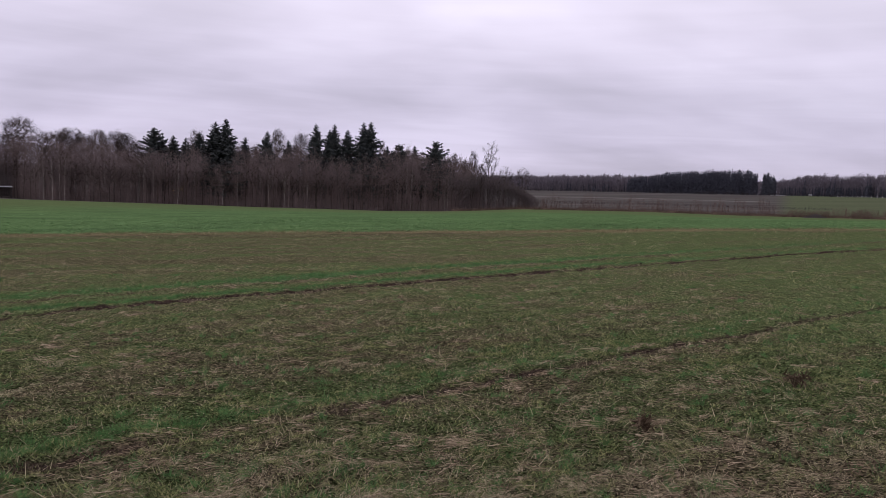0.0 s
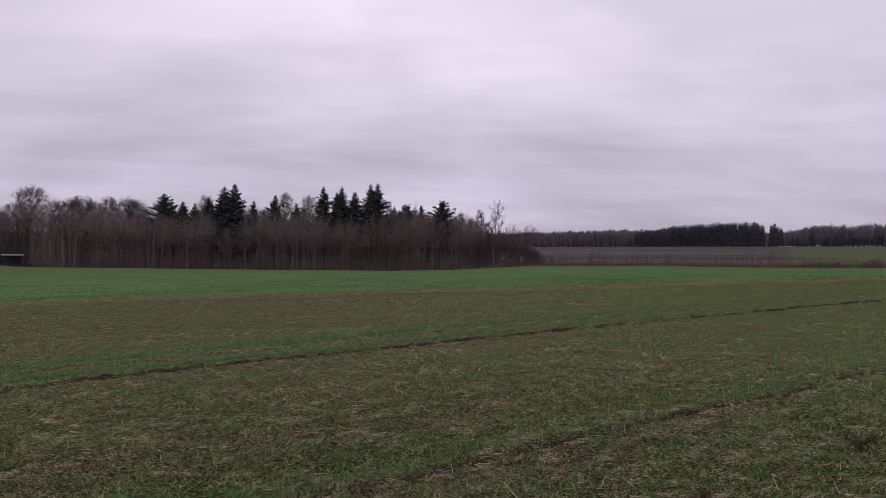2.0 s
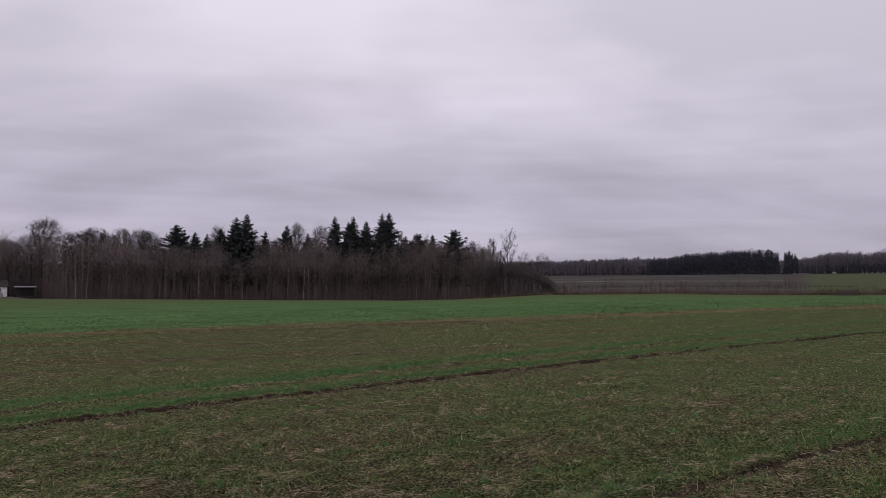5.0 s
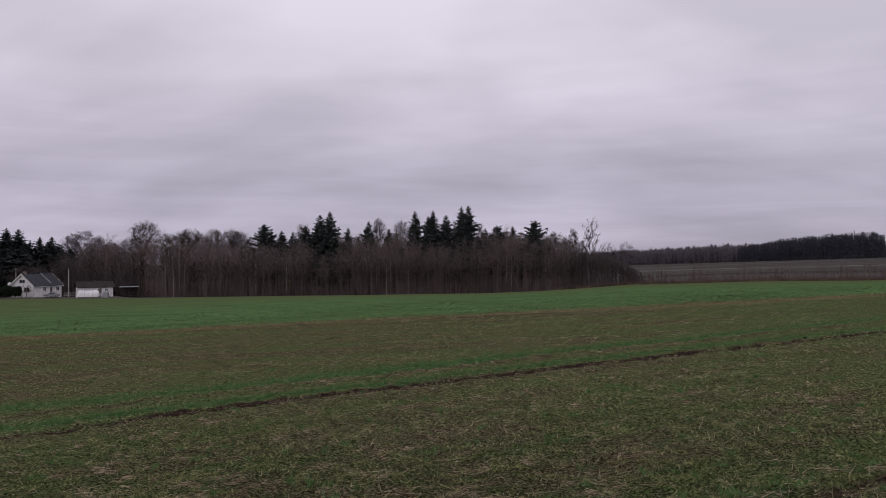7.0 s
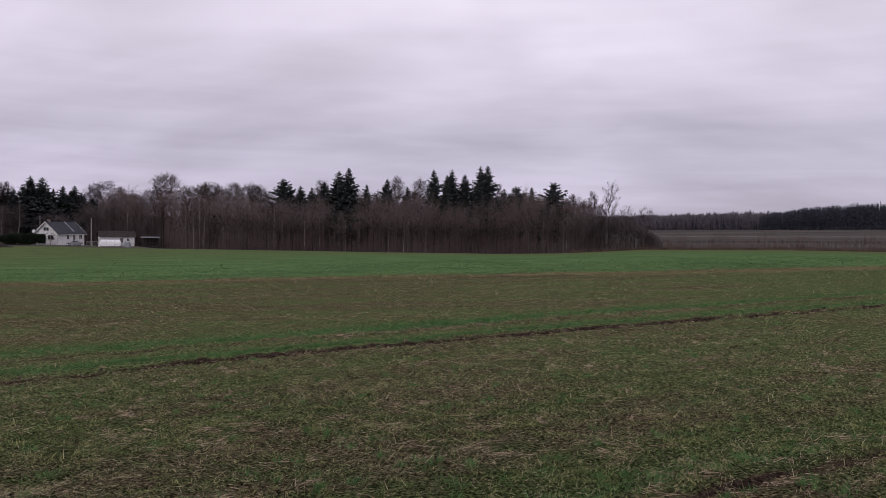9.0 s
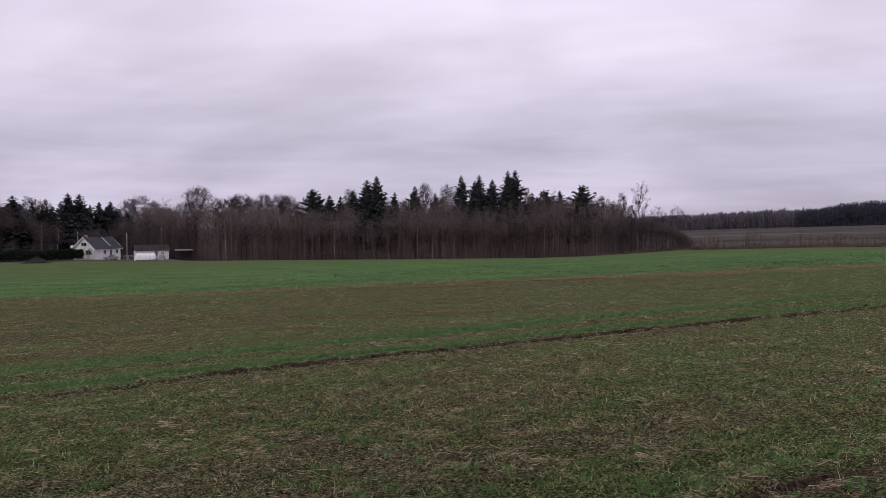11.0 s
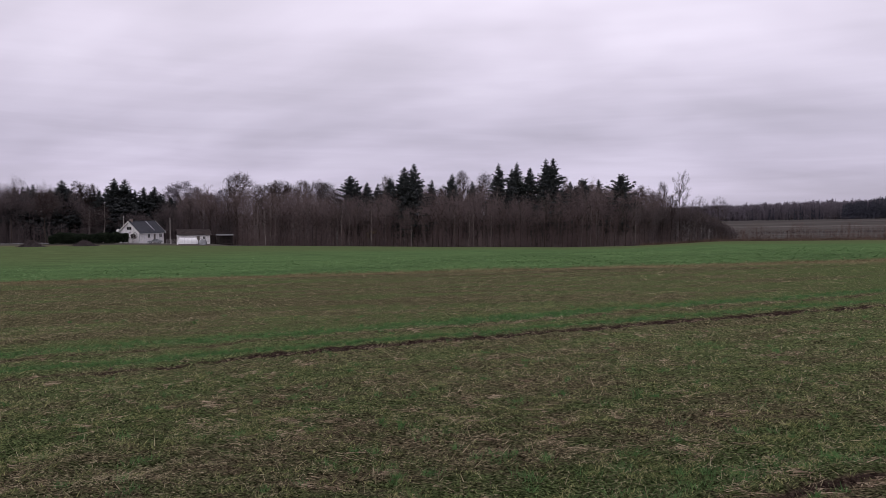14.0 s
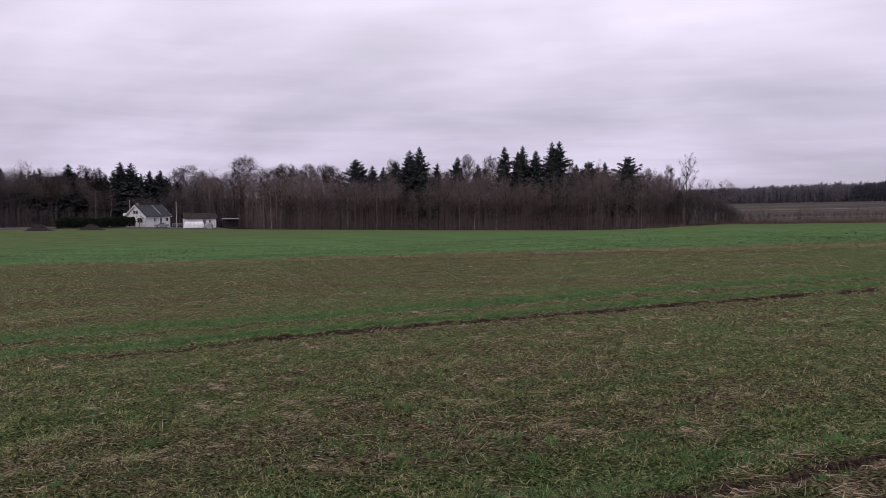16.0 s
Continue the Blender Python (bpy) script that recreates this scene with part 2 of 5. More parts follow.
M_RAPE = material("rape_leaf", [(0.2, (0.055, 0.105, 0.036)), (0.5, (0.118, 0.205, 0.080)), (0.85, (0.165, 0.27, 0.118))], 0.05, 0.75, island=0.8)
M_SPRUCE = material("spruce_needles", [(0.2, (0.036, 0.040, 0.041)), (0.5, (0.050, 0.055, 0.055)), (0.85, (0.068, 0.074, 0.073))], 0.5, 0.85, island=0.6, obrand=0.25)
M_BARK = material("dark_bark", [(0.3, (0.022, 0.018, 0.016)), (0.7, (0.062, 0.05, 0.044))], 4.0, 0.9, 0.4, stretch=(1, 1, 0.25), obrand=0.4)
M_BIRCH = material("birch_bark", [(0.3, (0.05, 0.045, 0.041)), (0.45, (0.17, 0.15, 0.138)), (0.75, (0.38, 0.345, 0.32))], 3.0, 0.8, 0.2, stretch=(1, 1, 2.0), obrand=0.4)
M_TWIG = material("bare_twigs", [(0.2, (0.030, 0.023, 0.022)), (0.5, (0.055, 0.042, 0.039)), (0.85, (0.095, 0.075, 0.068))], 0.15, 0.9, island=0.5, obrand=0.5)
M_THICKET = material("thicket_twigs", [(0.2, (0.123, 0.096, 0.094)), (0.5, (0.154, 0.121, 0.118)), (0.85, (0.187, 0.150, 0.145))], 0.08, 0.9, island=0.25)
M_HEDGEROW = material("far_brush", [(0.2, (0.030, 0.026, 0.028)), (0.5, (0.046, 0.040, 0.042)), (0.85, (0.065, 0.056, 0.058))], 0.05, 0.9, island=0.4)
# the thicket twigs again, with shade put into a darker base colour
M_SHADETWIG = material("shaded_twigs", [(0.2, (0.078, 0.064, 0.064)), (0.5, (0.102, 0.084, 0.084)), (0.85, (0.132, 0.110, 0.108))], 0.08, 0.9, island=0.3)
M_UNDER = material("undergrowth_twigs", [(0.2, (0.108, 0.081, 0.077)), (0.5, (0.140, 0.105, 0.101)), (0.85, (0.173, 0.133, 0.127))], 0.1, 0.9, island=0.25)
M_SHRUB = material("shrub_twigs", [(0.2, (0.066, 0.043, 0.036)), (0.5, (0.102, 0.067, 0.056)), (0.85, (0.15, 0.106, 0.09))], 0.1, 0.9, island=0.4)
M_HEDGE = material("hedge_leaves", [(0.2, (0.016, 0.022, 0.016)), (0.5, (0.028, 0.040, 0.026)), (0.85, (0.052, 0.068, 0.042))], 0.8, 0.8, island=0.7)
# both far-tree colours have distance haze mixed in: paler and bluer
M_HAZEBARE = material("hazed_bare_trees", [(0.2, (0.112, 0.098, 0.116)), (0.5, (0.143, 0.126, 0.147)), (0.85, (0.18, 0.160, 0.182))], 0.02, 0.9, island=0.3)
M_HAZESPRUCE = material("hazed_spruces", [(0.2, (0.045, 0.046, 0.060)), (0.5, (0.058, 0.060, 0.076)), (0.85, (0.074, 0.076, 0.090))], 0.03, 0.9, island=0.3)
M_WHITE = material("white_plaster", [(0.3, (0.55, 0.54, 0.54)), (0.5, (0.72, 0.71, 0.71)), (0.75, (0.80, 0.79, 0.79))], 1.2, 0.85, 0.1, fine=0.2)
M_ROOF = material("slate_grey_roof", [(0.3, (0.030, 0.032, 0.038)), (0.7, (0.058, 0.060, 0.070))], 1.6, 0.7, 0.25, fine=0.3, spec=0.12)
M_BROWNROOF = material("brown_black_roof", [(0.3, (0.028, 0.024, 0.024)), (0.7, (0.065, 0.055, 0.052))], 1.4, 0.8, 0.25, fine=0.3)
M_GLASS = material("dark_window_glass", [(0.3, (0.012, 0.013, 0.016)), (0.7, (0.03, 0.032, 0.036))], 0.8, 0.12, spec=0.6)
M_TRIM = material("pale_paint", [(0.3, (0.5, 0.49, 0.48)), (0.7, (0.72, 0.71, 0.69))], 2.5, 0.6, fine=0.2)
M_FILM = material("white_film", [(0.3, (0.62, 0.62, 0.63)), (0.7, (0.82, 0.82, 0.82))], 0.9, 0.4, 0.2, fine=0.2, spec=0.4)
M_WOOD = material("weathered_wood", [(0.3, (0.10, 0.088, 0.078)), (0.7, (0.23, 0.205, 0.185))], 3.0, 0.85, 0.3, stretch=(1, 1, 0.2), fine=0.3)
M_PALEPOLE = material("pale_wood_pole", [(0.3, (0.34, 0.32, 0.30)), (0.7, (0.55, 0.52, 0.49))], 3.0, 0.8, 0.2, stretch=(1, 1, 0.2), fine=0.3)
M_METAL = material("galvanised_sheet", [(0.3, (0.30, 0.31, 0.33)), (0.7, (0.46, 0.47, 0.49))], 1.5, 0.5, 0.1, fine=0.2, metal=0.3, spec=0.4)
M_GREY = material("grey_paint", [(0.3, (0.16, 0.165, 0.175)), (0.7, (0.27, 0.275, 0.285))], 1.0, 0.3, fine=0.1, spec=0.5)
M_RUBBER = material("tyre_rubber", [(0.3, (0.015, 0.015, 0.016)), (0.7, (0.035, 0.035, 0.035))], 6.0, 0.8)
M_ROAD = material("wet_gravel_road", [(0.3, (0.16, 0.155, 0.155)), (0.7, (0.34, 0.33, 0.33))], 0.8, 0.5, 0.2, fine=0.4, spec=0.4)
M_TRACK = material("pale_track", [(0.3, (0.13, 0.12, 0.11)), (0.7, (0.22, 0.205, 0.19))], 0.05, 0.8, fine=0.3)
M_WEED = material("withered_weed", [(0.2, (0.035, 0.024, 0.016)), (0.5, (0.075, 0.052, 0.036)), (0.85, (0.16, 0.12, 0.085))], 20.0, 0.9, island=0.7)
M_OCHRE = material("withered_leaf", [(0.2, (0.16, 0.11, 0.05)), (0.5, (0.26, 0.185, 0.085)), (0.85, (0.36, 0.27, 0.13))], 2.0, 0.85, island=0.5)
M_BRICK = material("chimney_brick", [(0.3, (0.17, 0.13, 0.115)), (0.7, (0.30, 0.25, 0.23))], 5.0, 0.9, 0.2, fine=0.3)


# ---- small tools ----
def np_mesh(name, verts, faces, mat, smooth=False):
    """A mesh from arrays; all faces have the same number of corners."""
    verts, faces = np.asarray(verts, np.float32), np.asarray(faces, np.int32)
    me = bpy.data.meshes.new(name)
    k = faces.shape[1]
    me.vertices.add(len(verts))
    me.vertices.foreach_set("co", verts.ravel())
    me.loops.add(faces.size)
    me.loops.foreach_set("vertex_index", faces.ravel())
    me.polygons.add(len(faces))
    me.polygons.foreach_set("loop_start", np.arange(0, faces.size, k, dtype=np.int32))
    me.polygons.foreach_set("loop_total", np.full(len(faces), k, np.int32))
    me.polygons.foreach_set("use_smooth", np.full(len(faces), smooth))
    me.update(calc_edges=True)
    me.validate()
    me.materials.append(mat)
    return me


def under(ob, parent):
    ob.parent = parent
    return ob


def part(name, bm, mat, parent, label=""):
    me = bpy.data.meshes.new(name)
    bm.to_mesh(me)
    bm.free()
    me.materials.append(mat)
    ob = new(name, me)
    if parent is not None:
        ob.parent = parent
    return tagged(ob, label)


def empty(name, m):
    ob = new(name)
    ob.empty_display_size = 0.3
    ob.matrix_basis = m
    return ob


def box(bm, x0, x1, y0, y1, z0, z1):
    r = bmesh.ops.create_cube(bm, size=1.0)
    for v in r["verts"]:
        v.co = Vector(((x0 + x1) / 2 + v.co.x * (x1 - x0), (y0 + y1) / 2 + v.co.y * (y1 - y0), (z0 + z1) / 2 + v.co.z * (z1 - z0)))
    return bm


def boxes(*bs):
    bm = bmesh.new()
    for b in bs:
        box(bm, *b)
    return bm


def bevelled(bm, w=0.02):
    bmesh.ops.bevel(bm, geom=list(bm.edges), offset=w, segments=1, affect="EDGES")
    return bm


def prism(bm, profile, x0, x1):
    """Extrude a (y, z) outline along x."""
    a = [bm.verts.new((x0, y, z)) for y, z in profile]
    b = [bm.verts.new((x1, y, z)) for y, z in profile]
    k = len(profile)
    for i in range(k):
        bm.faces.new((a[i], a[(i + 1) % k], b[(i + 1) % k], b[i]))
    bm.faces.new(a[::-1])
    bm.faces.new(b)
    bmesh.ops.recalc_face_normals(bm, faces=list(bm.faces))
    return bm


def smoothstep(x):
    x = np.clip(x, 0, 1)
    return x * x * (3 - 2 * x)


def vnoise(x, y, seed=0):
    """Value noise of about 0 to 1 with a cell of 1."""
    x, y = np.asarray(x, float), np.asarray(y, float)
    xi, yi = np.floor(x).astype(np.int64), np.floor(y).astype(np.int64)
    fx, fy = smoothstep(x - xi), smoothstep(y - yi)

    def h(i, j):
        v = (i * 374761393 + j * 668265263 + seed * 1442695041) & 0xFFFFFFFF
        v = ((v ^ (v >> 13)) * 1274126177) & 0xFFFFFFFF
        return ((v ^ (v >> 16)) & 0xFFFF) / 65535.0

    a, b, c, d = h(xi, yi), h(xi + 1, yi), h(xi, yi + 1), h(xi + 1, yi + 1)
    return (a * (1 - fx) + b * fx) * (1 - fy) + (c * (1 - fx) + d * fx) * fy


def fbm(x, y, octaves=4, seed=0):
    s, amp, tot = 0.0, 1.0, 0.0
    for k in range(octaves):
        s = s + amp * vnoise(np.asarray(x) * 2**k + 17.3 * k, np.asarray(y) * 2**k - 9.1 * k, seed + k)
        tot += amp
        amp *= 0.55
    return s / tot


# ---- the lie of the land ----
EYE = 1.67
SLOPE_X, SLOPE_Y = 0.0494, -0.0277
WOOD_AZ = (-50, -40, -36, -24, -15, -5, 0, 3.4, 6.7, 11.4, 17, 24, 29, 33, 40)
WOOD_EL = (-2.62, -2.66, -2.78, -2.86, -2.88, -2.78, -2.59, -2.34, -2.06, -1.90, -1.70, -1.55, -1.36, -1.21, -1.0)


def polar(az, r):
    return r * math.sin(radians(az)), r * math.cos(radians(az))


def edge_range(az):
    """How far off the wood's edge, and east of it the scrub, stands."""
    return np.interp(az, (-36, -20, 2, 9, 35), (214, 216, 216, 245, 245))


def track_line(k, x):
    """The y of the k-th wheel rut at x."""
    if k == 0:
        return 3.9 + 0.667 * x + 0.0005 * x * x
    if k == 1:
        return 12.62 + 0.665 * x - 0.0045 * x * x
    return 14.66 + 0.66 * x - 0.0015 * x * x


def off_track(k, x, y):
    """Metres from the rut, positive beyond it."""
    return (y - track_line(k, x)) * 0.85


def rape_edge(x):
    return 36.0 + 0.14 * x + 1.0 * (vnoise(np.asarray(x) * 0.15, 0.0 * np.asarray(x), 5) - 0.5) + 0.9 * (vnoise(np.asarray(x) * 0.9, 0.0 * np.asarray(x), 6) - 0.5)


def land(x, y):
    """Height of the ground without the small relief."""
    x, y = np.asarray(x, float), np.asarray(y, float)
    r = np.hypot(x, y) + 1e-6
    az = np.degrees(np.arctan2(x, y))
    azc = np.clip(az, -50, 40)
    near = (SLOPE_X * x + SLOPE_Y * y) / r
    dw = edge_range(azc)
    wood = (EYE + dw * np.tan(np.radians(np.interp(azc, WOOD_AZ, WOOD_EL)))) / dw
    far = np.tan(np.radians(np.clip(-0.68 + 0.03 * azc, -1.0, 0.45))) + EYE / 900
    s = near + (wood - near) * smoothstep((r - 32) / 130)
    s = s + (far - s) * smoothstep((r - 255) / 600)
    # the farm stands on a low terrace behind the field's edge
    terrace = 0.55 * smoothstep((r - 211) / 12) * smoothstep((-32.5 - az) / 1.5) * smoothstep((340 - r) / 60)
    return s * np.minimum(r, 1000) * smoothstep((np.cos(np.radians(az)) + 1) / 0.8) + terrace


def ruts(x, y):
    r = np.hypot(x, y)
    depth = 0.0
    for k, w, d in ((0, 0.10, 0.05), (1, 0.20, 0.11), (2, 0.14, 0.035)):
        o = off_track(k, x, y) + 0.10 * (vnoise(x * 1.3, y * 1.3, 40 + k) - 0.5)
        worn = 0.55 + 0.9 * (fbm(x * 0.5, y * 0.5, 2, 50 + k) - 0.4)
        depth = depth + d * np.clip(worn, 0.1, 1.2) * (np.exp(-((o / w) ** 2)) - 0.45 * np.exp(-(((np.abs(o) - 2 * w) / w) ** 2)))
    return depth * (r < 60)


def surface_z(x, y):
    """Height of the ground as it is built, with clods and ruts."""
    x, y = np.asarray(x, float), np.asarray(y, float)
    r = np.hypot(x, y)
    small = (fbm(x * 1.4, y * 1.4, 3, 3) - 0.5) * 0.09 + (fbm(x * 7, y * 7, 2, 9) - 0.5) * 0.075
    return land(x, y) + small * np.clip(1 - (r - 20) / 40, 0, 1) - ruts(x, y)


def cover(x, y):
    """How green the sown field is, 0 to 1."""
    u, w = 0.85 * x + 0.53 * y, -0.53 * x + 0.85 * y
    g = 0.42 + 0.32 * (fbm(u * 0.22, w * 0.75, 4, 21) - 0.5) + 0.45 * (fbm(u * 1.1, w * 1.8, 3, 25) - 0.5) + 0.35 * (fbm(u * 0.3, w * 2.4, 2, 29) - 0.5)
    for k, mid, wid, amp in ((0, 0.6, 0.5, 0.34), (1, 0.75, 0.5, 0.50), (2, 0.9, 0.75, 0.40), (0, 3.4, 1.6, 0.06), (0, -0.9, 0.9, 0.14)):
        o = off_track(k, x, y)
        g = g + amp * np.exp(-(((o - mid) / wid) ** 2))
    for k, wid, amp in ((0, 0.08, 0.25), (1, 0.20, 0.6), (2, 0.15, 0.5)):
        o = off_track(k, x, y)
        g = g - amp * np.exp(-((o / wid) ** 2))
    g = g + (0.5 * (fbm(u * 0.08, w * 1.1, 3, 39) - 0.46) - 0.8 * (windrow(x, y) - 0.5)) * smoothstep((off_track(2, x, y) - 1.5) / 2) + 0.15 * smoothstep((-1 - x) / 5) * (y < 11 + 0.6 * x) + smoothstep((x - 1) / 9) * (0.17 + 0.05 * smoothstep(off_track(2, x, y) / 2))
    return np.clip(g, 0, 1)


def lush(x, y):
    """Strips of strong young cereal beside the wheel ruts."""
    g = 0.0
    for k, a, b, amp in ((1, 0.30, 1.0, 1.0), (2, 0.24, 1.3, 0.8), (0, 0.2, 0.6, 0.25)):
        o = off_track(k, x, y) + 0.25 * (vnoise(x * 0.9, y * 0.9, 33 + k) - 0.5)
        g = np.maximum(g, amp * smoothstep((o - a) / 0.18) * smoothstep((b - o) / 0.5))
    along = np.interp(x, (-14, -7, -3, 3, 8, 20), (0.2, 0.6, 1, 0.95, 0.6, 0.45))
    return np.clip(g * along * np.clip(0.5 + 1.6 * (fbm(x * 0.8, y * 1.2, 3, 35) - 0.2), 0, 1), 0, 1) * (np.hypot(x, y) < 60)


def windrow(x, y):
    """Long thin rows of straw and thin growth beyond the ruts, parallel to the balk."""
    a = 0.99 * x + 0.14 * y
    return fbm(a * 0.10, (y - 0.14 * x) * 1.15, 4, 75)


def strawy(x, y):
    """Windrows of pale straw between the ruts and the balk."""
    u, w = 0.85 * x + 0.53 * y, -0.53 * x + 0.85 * y
    band = fbm(u * 0.06, w * 0.8, 3, 37)
    line = 0.9 * np.exp(-((off_track(2, x, y) / 0.22) ** 2)) * np.clip(0.3 + 2.0 * (fbm(x * 0.5, y * 0.5, 3, 53) - 0.35), 0, 1) * (x < 12)
    return line + np.clip(0.17 + 1.4 * (band - 0.5) + 3.0 * (windrow(x, y) - 0.5), 0, 1) * smoothstep((off_track(2, x, y) - 1.2) / 2.5) * np.interp(x, (-6, 6, 14), (1, 0.45, 0.25))


def balk_zone(x, y):
    """The dry grass strip between the two crops."""
    o = y - rape_edge(x) + 0.9 + 1.2 * (fbm(x * 0.3, 0 * y, 2, 97) - 0.5)
    return np.exp(-((o / 1.5) ** 2)) * np.clip(0.7 + 2.4 * (fbm(x * 0.2, y * 0.4, 3, 95) - 0.44), 0.1, 1)


def verge_zone(x, y):
    """Dry verges: along the road by the farm, and at the foot of the wood."""
    r, az = np.hypot(x, y), np.degrees(np.arctan2(x, y))
    side = smoothstep((r - 176 - 26 * fbm(az * 0.5, 0 * az, 3, 98)) / 14) * smoothstep((-40.5 - az) / 2.0) * 0.75
    foot = smoothstep((r - edge_range(np.clip(az, -50, 40)) + 16 - 8 * fbm(az * 0.9, 0 * az, 3, 99)) / 10) * 0.6
    return np.maximum(side, foot) * np.clip(0.35 + 1.6 * (fbm(x * 0.07, y * 0.07, 3, 96) - 0.25), 0.15, 1) * (y > 0)


def rut_zone(x, y):
    """Bare wet soil in the wheel ruts, broken here and there."""
    z = 0.0
    for k, w, amp in ((0, 0.065, 0.70), (1, 0.30, 1.0), (2, 0.15, 0.4)):
        o = off_track(k, x, y) - 0.07 + 0.10 * (vnoise(x * 1.3, y * 1.3, 40 + k) - 0.5)
        worn = np.clip(0.6 + 2.2 * (fbm(x * 0.45, y * 0.45, 3, 50 + k) - 0.42), 0, 1)
        if k == 1:
            worn = np.clip(worn + 0.7 * np.exp(-(((x + 0.5) / 4.5) ** 2)) + 0.45 * (x > 4), 0, 1)
            worn = worn * np.interp(x, (-9, -5, 3.5, 6, 16, 22), (0.4, 1.0, 1.0, 0.9, 0.9, 0.4))
            w = np.interp(x, (-9, -4, 0, 4, 9, 14), (0.12, 0.20, 0.20, 0.15, 0.15, 0.20))
        if k == 0:
            worn = np.clip(worn, 0.45, 1) * np.interp(x, (-1.5, 1.5, 3, 6), (0.78, 0.92, 0.92, 0.8))
        z = np.maximum(z, amp * worn * np.exp(-((o / w) ** 2)))
    # a shallow furrow before the balk
    o = y - rape_edge(x) + 2.4 + 0.6 * (vnoise(x * 0.3, y * 0.3, 44) - 0.5)
    z = np.maximum(z, 0.75 * np.clip(0.4 + 2.0 * (fbm(x * 0.25, 0 * y, 3, 56) - 0.4), 0, 1) * np.exp(-((o / 0.45) ** 2)) * np.interp(x, (-2, 6), (1, 0.2)))
    return z * (np.hypot(x, y) < 60)


def build_ground():
    az = np.concatenate([np.linspace(-180, -58, 40, endpoint=False), np.linspace(-58, 48, 330, endpoint=False), np.linspace(48, 180, 44, endpoint=False)])
    r = np.concatenate([[0.25], np.geomspace(0.8, 2.9, 30), np.geomspace(3, 26, 290), np.geomspace(26.6, 60, 50), np.geomspace(61.5, 1100, 100), np.geomspace(1200, 4200, 12)])
    # rings are centred where the walk begins, so the finest part lies ahead of it
    A, Rr = np.meshgrid(np.radians(az), r)
    X, Y = Rr * np.sin(A), Rr * np.cos(A) - 0.8
    Z = surface_z(X, Y)
    nr, na = X.shape
    verts = np.c_[X.ravel(), Y.ravel(), Z.ravel()]
    i = np.arange(nr - 1)[:, None] * na
    j = np.arange(na)[None, :]
    k = (j + 1) % na
    quads = np.stack([i + j, i + k, i + na + k, i + na + j], -1).reshape(-1, 4)[:, ::-1]
    verts = np.r_[verts, [[0, -0.8, float(land(0, -0.8))]]]
    me = np_mesh("ground", verts, quads, M_GROUND, True)
    bm = bmesh.new()
    bm.from_mesh(me)
    bm.verts.ensure_lookup_table()
    c = bm.verts[len(verts) - 1]
    for q in range(na):
        bm.faces.new((bm.verts[(q + 1) % na], bm.verts[q], c)).smooth = True
    bmesh.ops.recalc_face_normals(bm, faces=list(bm.faces))
    bm.to_mesh(me)
    bm.free()
    x, y = verts[:, 0], verts[:, 1]
    rr = np.hypot(x, y)
    for name, val in (("cover", cover(x, y)), ("rut", rut_zone(x, y)), ("lightened", np.maximum(0.3 + 0.7 * smoothstep((rr - 4.0) / 8), 0.8 * (y < 1.2))), ("paddock", 0.6 * smoothstep((np.degrees(np.arctan2(x, y)) - 26.0) / 1.5) * smoothstep((rr - 275) / 20)), ("lush", lush(x, y)), ("strawy", strawy(x, y)), ("meadow", 0.85 * smoothstep((rr - np.interp(np.degrees(np.arctan2(x, y)), (-45, -30, -10), (55, 80, 115)) + 25 * (fbm(x * 0.03, y * 0.03, 3, 15) - 0.5)) / 60)), ("rape", smoothstep((y - rape_edge(x)) / 0.7)), ("balk", balk_zone(x, y)), ("verge", verge_zone(x, y)),
                      ("farther", smoothstep((rr - edge_range(np.clip(np.degrees(np.arctan2(x, y)), -50, 40)) + 6) / 10) * (y > 0))):
        a = me.attributes.new(name, "FLOAT", "POINT")
        a.data.foreach_set("value", val.astype(np.float32))
    return tagged(new("ground", me), "sloping stubble field greening with sown cereal", "ground", kind="structure")


ground = build_ground()


# ---- trees ----
class Bag:
    """Collects corners and faces of one mesh (triangles)."""

    def __init__(self):
        self.v, self.f, self.n = [], [], 0

    def add(self, v, f):
        self.v.append(np.asarray(v, float))
        self.f.append(np.asarray(f) + self.n)
        self.n += len(v)

    def mesh(self, name, mat, smooth=False):
        return np_mesh(name, np.concatenate(self.v), np.concatenate(self.f), mat, smooth)


def tube(bag, pts, radii, sides=5):
    pts = np.asarray(pts, float)
    k = len(pts)
    d = np.gradient(pts, axis=0)
    d /= np.linalg.norm(d, axis=1)[:, None] + 1e-9
    ref = np.array([1.0, 0.13, 0.07]) if abs(d[0][0]) < 0.8 else np.array([0.1, 1.0, 0.1])
    a = np.cross(d, ref)
    a /= np.linalg.norm(a, axis=1)[:, None]
    b = np.cross(d, a)
    w = np.arange(sides) * 2 * math.pi / sides
    ring = pts[:, None] + np.asarray(radii)[:, None, None] * (np.cos(w)[None, :, None] * a[:, None] + np.sin(w)[None, :, None] * b[:, None])
    f = []
    for i in range(k - 1):
        for j in range(sides):
            p, q = i * sides + j, i * sides + (j + 1) % sides
            f += [(p, q, q + sides), (p, q + sides, p + sides)]
    bag.add(ring.reshape(-1, 3), f)


